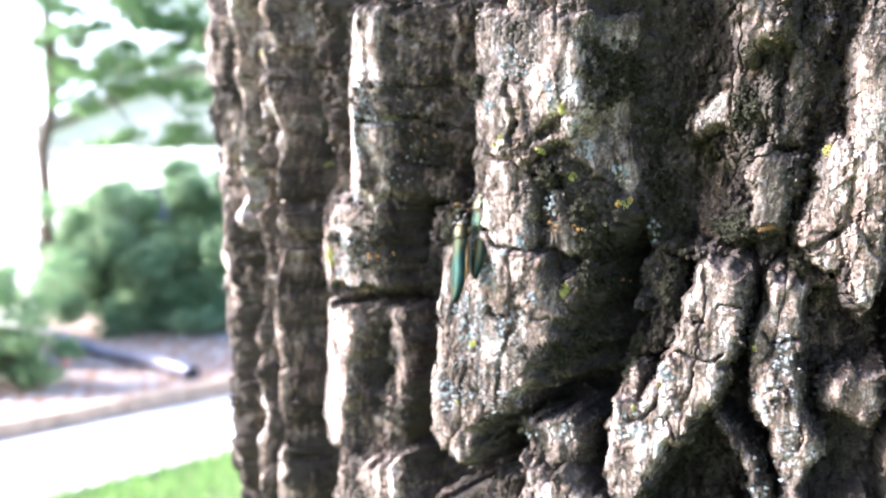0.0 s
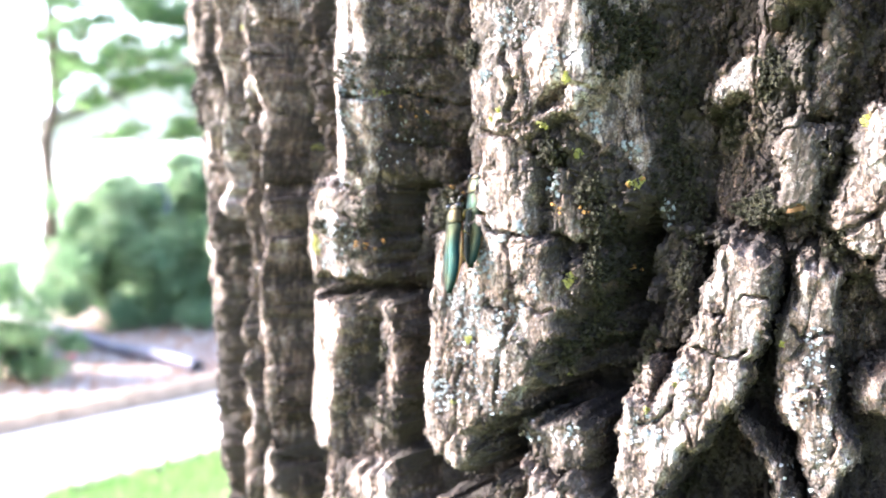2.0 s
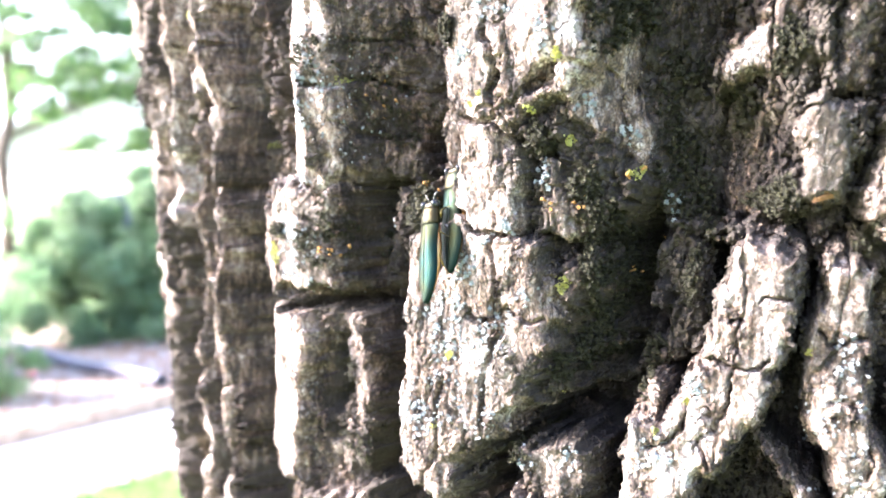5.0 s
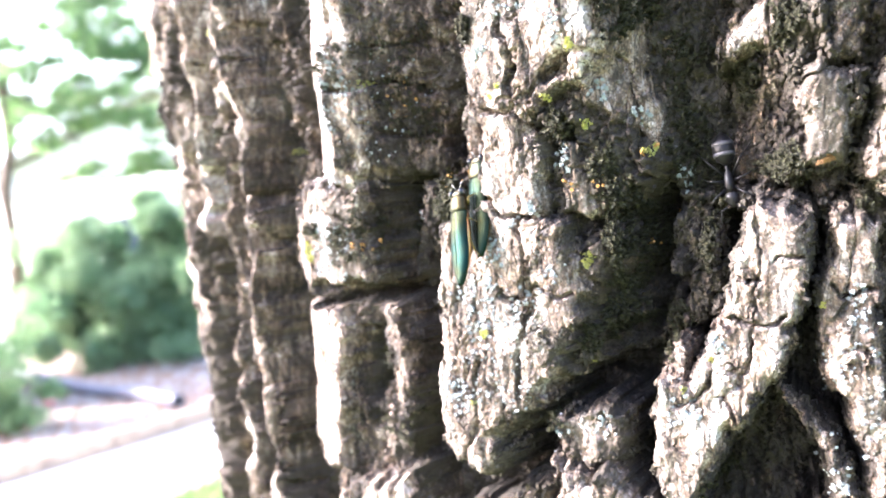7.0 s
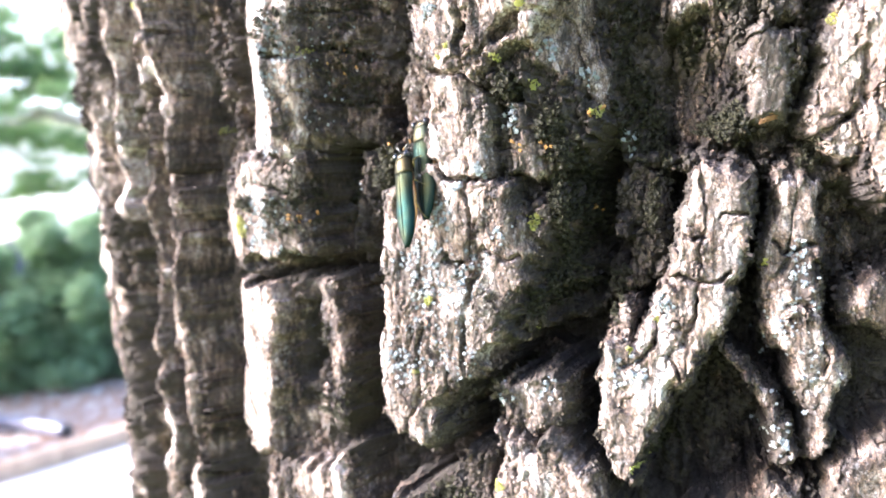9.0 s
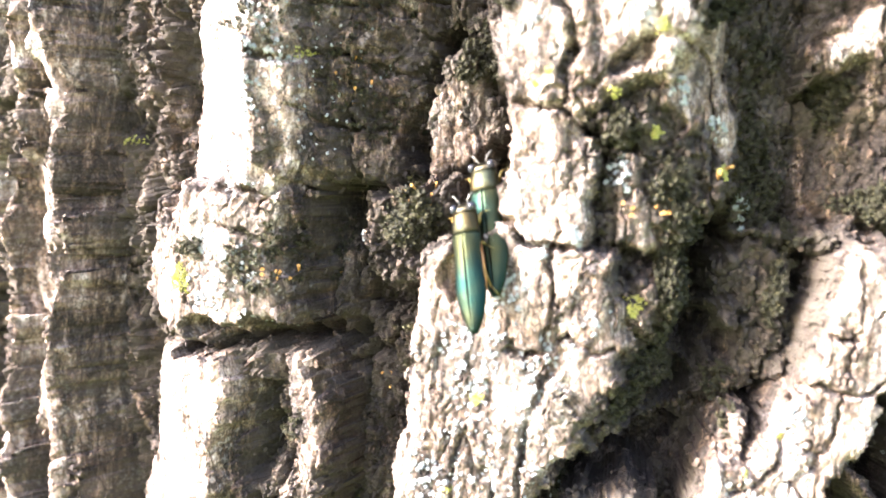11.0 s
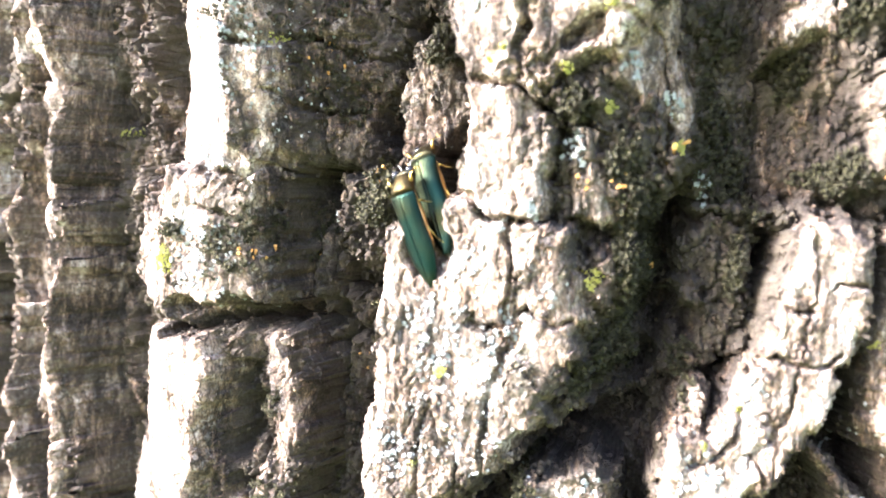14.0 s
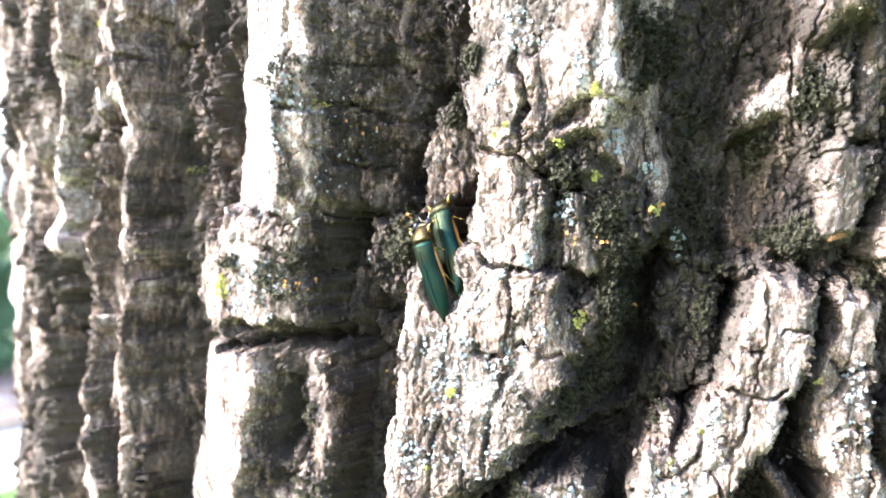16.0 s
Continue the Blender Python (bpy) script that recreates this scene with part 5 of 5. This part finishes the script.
def leaf_cloud(bm_verts, faces, centre, spread_by, n, size, rng, shell=0.55):
    """Folded leaves, mostly near the outside of an uneven mass."""
    for _ in range(n):
        d = Vector((rng.gauss(0, 1), rng.gauss(0, 1), rng.gauss(0, 1))).normalized()
        r = shell + (1 - shell) * rng.random()
        p = Vector(centre) + Vector((d.x * spread_by[0], d.y * spread_by[1], d.z * spread_by[2])) * r
        long = size * rng.uniform(0.6, 1.2)
        a = Vector((rng.gauss(0, 1), rng.gauss(0, 1), rng.gauss(-0.4, 0.6))).normalized()
        n1 = (d * 0.6 + Vector((rng.gauss(0, 0.5), rng.gauss(0, 0.5), 0.6))).normalized()
        w = a.cross(n1).normalized() * long * 0.28
        i = len(bm_verts)
        bm_verts += [p, p + a * long * 0.5 + w + n1 * long * 0.08, p + a * long, p + a * long * 0.5 - w + n1 * long * 0.08]
        faces += [(i, i + 1, i + 2), (i, i + 2, i + 3)]


def shrub(place, masses, leaves, size, material, label, seed):
    ob = thing("shrub", place, label, "shrub", "shrubs in the bed")
    rng = random.Random(seed)
    for k in range(7):
        a = rng.uniform(0, 6.3)
        x, y, z = masses[k % len(masses)][0]
        bm = tube(bmesh.new(), [Vector((0.1 * math.cos(a), 0.1 * math.sin(a), 0)), Vector((x * 0.4, y * 0.4, z * 0.5)), Vector((x, y, z))], [0.018, 0.013, 0.006], 6)
        part("stem", bm, M_STEM, ob)
    verts, faces = [], []
    for centre, extent in masses:
        for _ in range(16):
            c = Vector(centre) + Vector((rng.uniform(-1, 1) * extent[0], rng.uniform(-1, 1) * extent[1], rng.uniform(-1, 1) * extent[2])) * 0.75
            leaf_cloud(verts, faces, c, tuple(e * rng.uniform(0.25, 0.42) for e in extent), leaves // 16, size, rng, 0.3)
    raw("foliage", verts, faces, material, ob, kind="stuff")
    return ob


shrub((-2.75, 9.0, 0.09), [((-0.35, 0, 0.5), (0.55, 0.6, 0.5)), ((0.25, -0.1, 0.48), (0.75, 0.6, 0.5)), ((1.0, 0, 0.5), (0.7, 0.6, 0.5)), ((1.7, 0.2, 0.6), (0.7, 0.6, 0.6)), ((0.3, 0.3, 0.25), (1.0, 0.5, 0.3)), ((1.3, 0.3, 0.25), (1.0, 0.5, 0.3)), ((-0.6, 0.3, 0.75), (0.5, 0.5, 0.6)), ((-0.2, 0.1, 1.0), (0.6, 0.6, 0.5)), ((0.45, 0.1, 1.25), (0.6, 0.5, 0.42)), ((1.15, 0.2, 1.15), (0.7, 0.5, 0.5))], 11000, 0.07, M_SHRUB, "dense dark green leafy shrub behind the bed", 2)
shrub((-3.02, 6.35, 0.09), [((0.0, 0, 0.55), (0.5, 0.45, 0.42)), ((-0.6, 0.1, 0.5), (0.5, 0.45, 0.45)), ((0.12, -0.1, 0.3), (0.42, 0.35, 0.26))], 2800, 0.06, M_SHRUB_PALE, "bright green shrub beside the house corner", 3)
shrub((-4.9, 11.0, 0.0), [((0, 0, 0.8), (0.8, 0.6, 0.7)), ((0.9, 0, 0.8), (0.8, 0.6, 0.7))], 1600, 0.09, M_SHRUB, "dark shrub in the shade of the house", 4)


def flower():
    ob = thing("flower", (-2.55, 6.25, 0.09), "pink flower at the edge of the shrub", "flower")
    part("stalk", tube(bmesh.new(), [(0, 0, 0), (0.01, 0, 0.12), (0.0, 0, 0.2)], 0.004, 6), M_STEM, ob)
    for k in range(6):
        a = k * math.pi / 3
        bm = bmesh.new()
        bmesh.ops.create_uvsphere(bm, u_segments=8, v_segments=6, radius=1)
        for v in bm.verts:
            v.co = Vector((0.02 * math.cos(a) + v.co.x * 0.02, 0.02 * math.sin(a) + v.co.y * 0.02, 0.21 + v.co.z * 0.01))
        part("petal", bm, M_PETAL, ob)


flower()


def garden_tree(place, path, crowns, seed, label):
    ob = thing("tree", place, label, "tree")
    rng = random.Random(seed)
    part("trunk", tube(bmesh.new(), path, [0.085, 0.08, 0.075, 0.07, 0.06, 0.04], 10), M_STEM, ob)
    verts, faces = [], []
    for centre, extent, n in crowns:
        start = Vector(path[3]).lerp(Vector(path[5]), rng.random())
        part("limb", tube(bmesh.new(), [start, start.lerp(Vector(centre), 0.5) + Vector((0, 0, 0.15)), Vector(centre)], [0.035, 0.022, 0.008], 6), M_STEM, ob)
        for _ in range(14):
            c = Vector(centre) + Vector((rng.uniform(-1, 1) * extent[0], rng.uniform(-1, 1) * extent[1], rng.uniform(-1, 1) * extent[2]))
            leaf_cloud(verts, faces, c, tuple(0.42 * e for e in extent), n // 6, 0.085, rng, 0.1)
    raw("crown", verts, faces, M_LEAF, ob, kind="stuff")
    return ob


garden_tree((-5.2, 12.2, 0), [(0, 0, 0), (0.02, 0, 1.3), (-0.02, 0, 1.95), (0.12, 0, 2.45), (0.1, 0, 3.4), (0.05, 0, 5.4)],
            [((0.6, 0, 3.3), (0.7, 0.7, 0.34), 1140), ((1.3, 0.1, 3.0), (0.9, 0.8, 0.34), 1615), ((1.9, -0.1, 3.35), (0.7, 0.7, 0.3), 1330), ((0.9, 0.2, 3.9), (1.0, 0.8, 0.35), 1710), ((2.0, 0.3, 4.1), (1.0, 0.8, 0.4), 1330), ((0.3, 0.2, 2.75), (0.4, 0.4, 0.3), 494), ((1.3, 0, 2.1), (0.7, 0.4, 0.12), 494), ((2.1, 0.1, 2.15), (0.5, 0.4, 0.14), 380), ((0.3, 0.2, 4.9), (1.2, 1.0, 0.5), 1710), ((-0.8, 0.2, 4.3), (0.8, 0.8, 0.5), 1140), ((2.1, 0, 2.6), (0.5, 0.4, 0.2), 380)], 11, "young tree with a bent trunk and airy green crown")
garden_tree((-1.5, 26.0, 0), [(0, 0, 0), (0.0, 0, 2.3), (0.1, 0, 3.4), (0.1, 0, 4.5), (0.1, 0, 6.4), (0.05, 0, 8.4)],
            [((-3.0, 0, 6.0), (2.2, 1.4, 1.0), 1500), ((-1.2, 0.1, 7.0), (2.0, 1.5, 1.2), 1500), ((0.9, -0.1, 6.0), (1.8, 1.4, 1.0), 1200), ((-4.6, 0, 7.2), (2.0, 1.4, 1.0), 1200)], 12, "tall leafy tree behind the neighbouring house")


def siding_house():
    """The white corner of a house with lapped boards."""
    ob = thing("shed", (-3.06, 7.0, 0), "white outbuilding corner clad in lapped boards", "building")
    ob.rotation_euler.z = radians(-14.5)
    part("wall", box(-5.0, 0.03, 0, -0.05, 0.9, 3.5), M_SIDING, ob)
    lap, k = 0.19, 0
    mesh = None
    while k * lap < 3.3:
        if mesh is None:
            bm = bmesh.new()
            front = [(-5.03, 0.03, 0), (-5.03, -0.028, 0), (-5.03, -0.006, lap + 0.012), (-5.03, 0.03, lap + 0.012)]
            a = [bm.verts.new(p) for p in front]
            b = [bm.verts.new((0.03 if i in (1,) else -0.012 if i == 2 else -0.05, y, z)) for i, (x, y, z) in enumerate(front)]
            c = [bm.verts.new((0.03 if i in (1,) else -0.012 if i == 2 else -0.05, 0.9, z)) for i, (x, y, z) in enumerate(front)]
            for p, q in ((a, b),):
                for i in range(4):
                    bm.faces.new((p[i], p[(i + 1) % 4], q[(i + 1) % 4], q[i]))
            for i in (1,):
                bm.faces.new((b[1], b[2], c[2], c[1]))
            bm.faces.new((b[1], c[1], c[0], b[0]))
            bm.faces.new((b[2], b[3], c[3], c[2]))
            bm.faces.new(c)
            bm.faces.new(a[::-1])
            board = part("board", bm, M_SIDING, ob, smooth=False)
            mesh = board.data
        else:
            board = new("board", mesh)
            board.parent = ob
        board.matrix_basis = pose(0, 0, 0.12 + k * lap)
        k += 1
    part("roof", box(-5.3, -0.1, 3.52, 0.1, 1.2, 3.68, bevel=0.02), M_ROOF, ob)
    # the plan is skewed: the end wall runs back at an angle
    for mesh in {o.data for o in ob.children}:
        for v in mesh.vertices:
            v.co.x -= 0.86 * v.co.y


siding_house()


def far_house():
    ob = thing("house", (-8.5, 27.0, 0), "pale house with a grey gable roof", "house")
    part("wall", box(-3.5, 0, 0, 6.5, 7, 2.7), M_STUCCO, ob)
    bm = bmesh.new()
    outline = [(-4.0, 2.65), (1.5, 4.9), (7.0, 2.65), (7.0, 2.8), (1.5, 5.1), (-4.0, 2.8)]
    a = [bm.verts.new((x, -0.5, z)) for x, z in outline]
    b = [bm.verts.new((x, 7.5, z)) for x, z in outline]
    for i in range(6):
        j = (i + 1) % 6
        bm.faces.new((a[i], a[j], b[j], b[i]))
    for ring in (a, b[::-1]):
        bm.faces.new((ring[0], ring[1], ring[4], ring[5]))
        bm.faces.new((ring[1], ring[2], ring[3], ring[4]))
    part("roof", bm, M_ROOF, ob, smooth=False)
    bm = bmesh.new()
    a = [bm.verts.new(p) for p in ((-3.5, 0.02, 2.7), (6.5, 0.02, 2.7), (1.5, 0.02, 4.75))]
    bm.faces.new(a)
    moved = bmesh.ops.extrude_face_region(bm, geom=list(bm.faces))["geom"]
    for v in moved:
        if isinstance(v, bmesh.types.BMVert):
            v.co.y += 0.2
    part("gable", bm, M_STUCCO, ob, smooth=False)


far_house()


def car():
    ob = thing("car", (-6.6, 19.5, 0), "dark car parked behind the shrubs", "car")
    bm = bmesh.new()
    side = [(-2.1, 0.35), (-2.15, 0.75), (-1.6, 0.95), (-0.9, 1.02), (-0.35, 1.42), (1.0, 1.45), (1.6, 1.02), (2.1, 0.95), (2.15, 0.4)]
    a = [bm.verts.new((x, -0.85, z)) for x, z in side]
    b = [bm.verts.new((x, 0.85, z)) for x, z in side]
    for i in range(len(side)):
        j = (i + 1) % len(side)
        bm.faces.new((a[i], a[j], b[j], b[i]))
    bm.faces.new(a)
    bm.faces.new(b[::-1])
    bmesh.ops.bevel(bm, geom=list(bm.edges), offset=0.06, segments=2, affect="EDGES")
    part("body", bm, M_CAR, ob)
    part("window", box(-0.25, -0.87, 1.05, 0.95, -0.845, 1.36, bevel=0.01), M_GLASS, ob)
    for x in (-1.35, 1.35):
        for y in (-0.82, 0.82):
            part("wheel", tube(bmesh.new(), [(x, y - 0.1, 0.33), (x, y - 0.08, 0.33), (x, y + 0.08, 0.33), (x, y + 0.1, 0.33)], [0.27, 0.33, 0.33, 0.27], 20), M_TYRE, ob)


car()


def sky_sheet():
    """Added glowing sheet far behind the gardens that stands in for overexposed sky."""
    n = Nodes("sky_sheet_glow")
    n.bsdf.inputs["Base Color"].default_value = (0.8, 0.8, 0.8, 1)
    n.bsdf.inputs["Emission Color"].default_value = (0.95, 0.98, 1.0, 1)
    # the sheet glows by itself so that the distance turns white
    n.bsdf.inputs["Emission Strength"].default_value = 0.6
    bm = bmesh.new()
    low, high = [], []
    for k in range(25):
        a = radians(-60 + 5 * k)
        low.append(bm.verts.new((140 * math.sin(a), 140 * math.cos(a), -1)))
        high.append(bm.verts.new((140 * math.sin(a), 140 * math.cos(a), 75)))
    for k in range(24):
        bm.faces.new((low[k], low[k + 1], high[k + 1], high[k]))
    part("backdrop", bm, n.mat, None, "added glowing sheet for the white sky over the far gardens", kind="structure")


sky_sheet()


# ---------------------------------------------------------------- what moves
def motions():
    back = (-0.73, -0.68, 0.05)
    low = (-0.80, -0.46, 0.36)
    m1 = lying((0.0024, 0.1280, 1.4924), (0.0018, 0.1253, 1.4842), back)
    m2 = lying((0.0024, 0.1282, 1.4926), (0.0019, 0.1256, 1.4845), back)
    m3 = lying((0.0012, 0.1312, 1.4939), (0.0037, 0.1300, 1.4852), low)
    walk(male, [(0.0, m1), (5.0, m1), (9.0, m2), (13.5, m2), (13.95, m3), (16.0, m3)])
    f1 = lying((0.0052, 0.1299, 1.4962), (0.0044, 0.1262, 1.4865), back)
    f2 = lying((0.0051, 0.1299, 1.4963), (0.0044, 0.1264, 1.4866), back)
    f3 = lying((0.0040, 0.1338, 1.4972), (0.0050, 0.1295, 1.4880), low)
    walk(female, [(0.0, f1), (5.0, f1), (9.0, f2), (13.5, f2), (13.95, f3), (16.0, f3)])
    # the ant comes down a furrow, crosses two plates and leaves round the trunk
    way = [(0.0, -66, 75, 2), (5.4, -66, 72, 2), (6.3, -66, 30, None), (6.6, -66, 13, None), (6.9, -65.5, -3, None), (7.2, -62.0, -9.8, 1.2), (7.3, -59.2, -11.7, 1.2), (7.4, -56.2, -12.9, 1.0), (7.5, -52.4, -15.0, 0.5), (7.6, -49.9, -16.3, 0.4), (7.7, -48.1, -17.2, 0.4), (7.9, -44.0, -19.6, 0.6), (8.3, -40, -22, 4), (8.8, -20, -24, 6), (16.0, -19, -24, 6)]
    way = [(t, s, z, float(H[(np.abs(Z - z) < 2.5) & (np.abs(S - s) < 2.0)].max()) if h is None else h) for t, s, z, h in way]
    rows = []
    for k, (t, s, z, h) in enumerate(way):
        here = Vector(wrap(np.array(s), np.array(z), np.array(h)))
        a, b = way[max(k - 1, 0)], way[min(k + 1, len(way) - 1)]
        ahead = Vector(wrap(np.array(b[1]), np.array(b[2]), np.array(b[3]))) - Vector(wrap(np.array(a[1]), np.array(a[2]), np.array(a[3])))
        out = Vector((math.sin(s / RADIUS), -math.cos(s / RADIUS), 0.15)).normalized()
        y = (ahead - ahead.dot(out) * out).normalized()
        m = Matrix((y.cross(out), y, out)).transposed().to_4x4()
        rows.append((t, Matrix.Translation(here) @ m))
    walk(runner, rows)
    for collar, dip in ((male_collar, -38), (female_collar, -45)):
        walk(collar, [(0.0, pose(0, 0, 0)), (13.5, pose(0, 0, 0)), (13.95, pose(0, 0, 0, dip)), (16.0, pose(0, 0, 0, dip))])


motions()
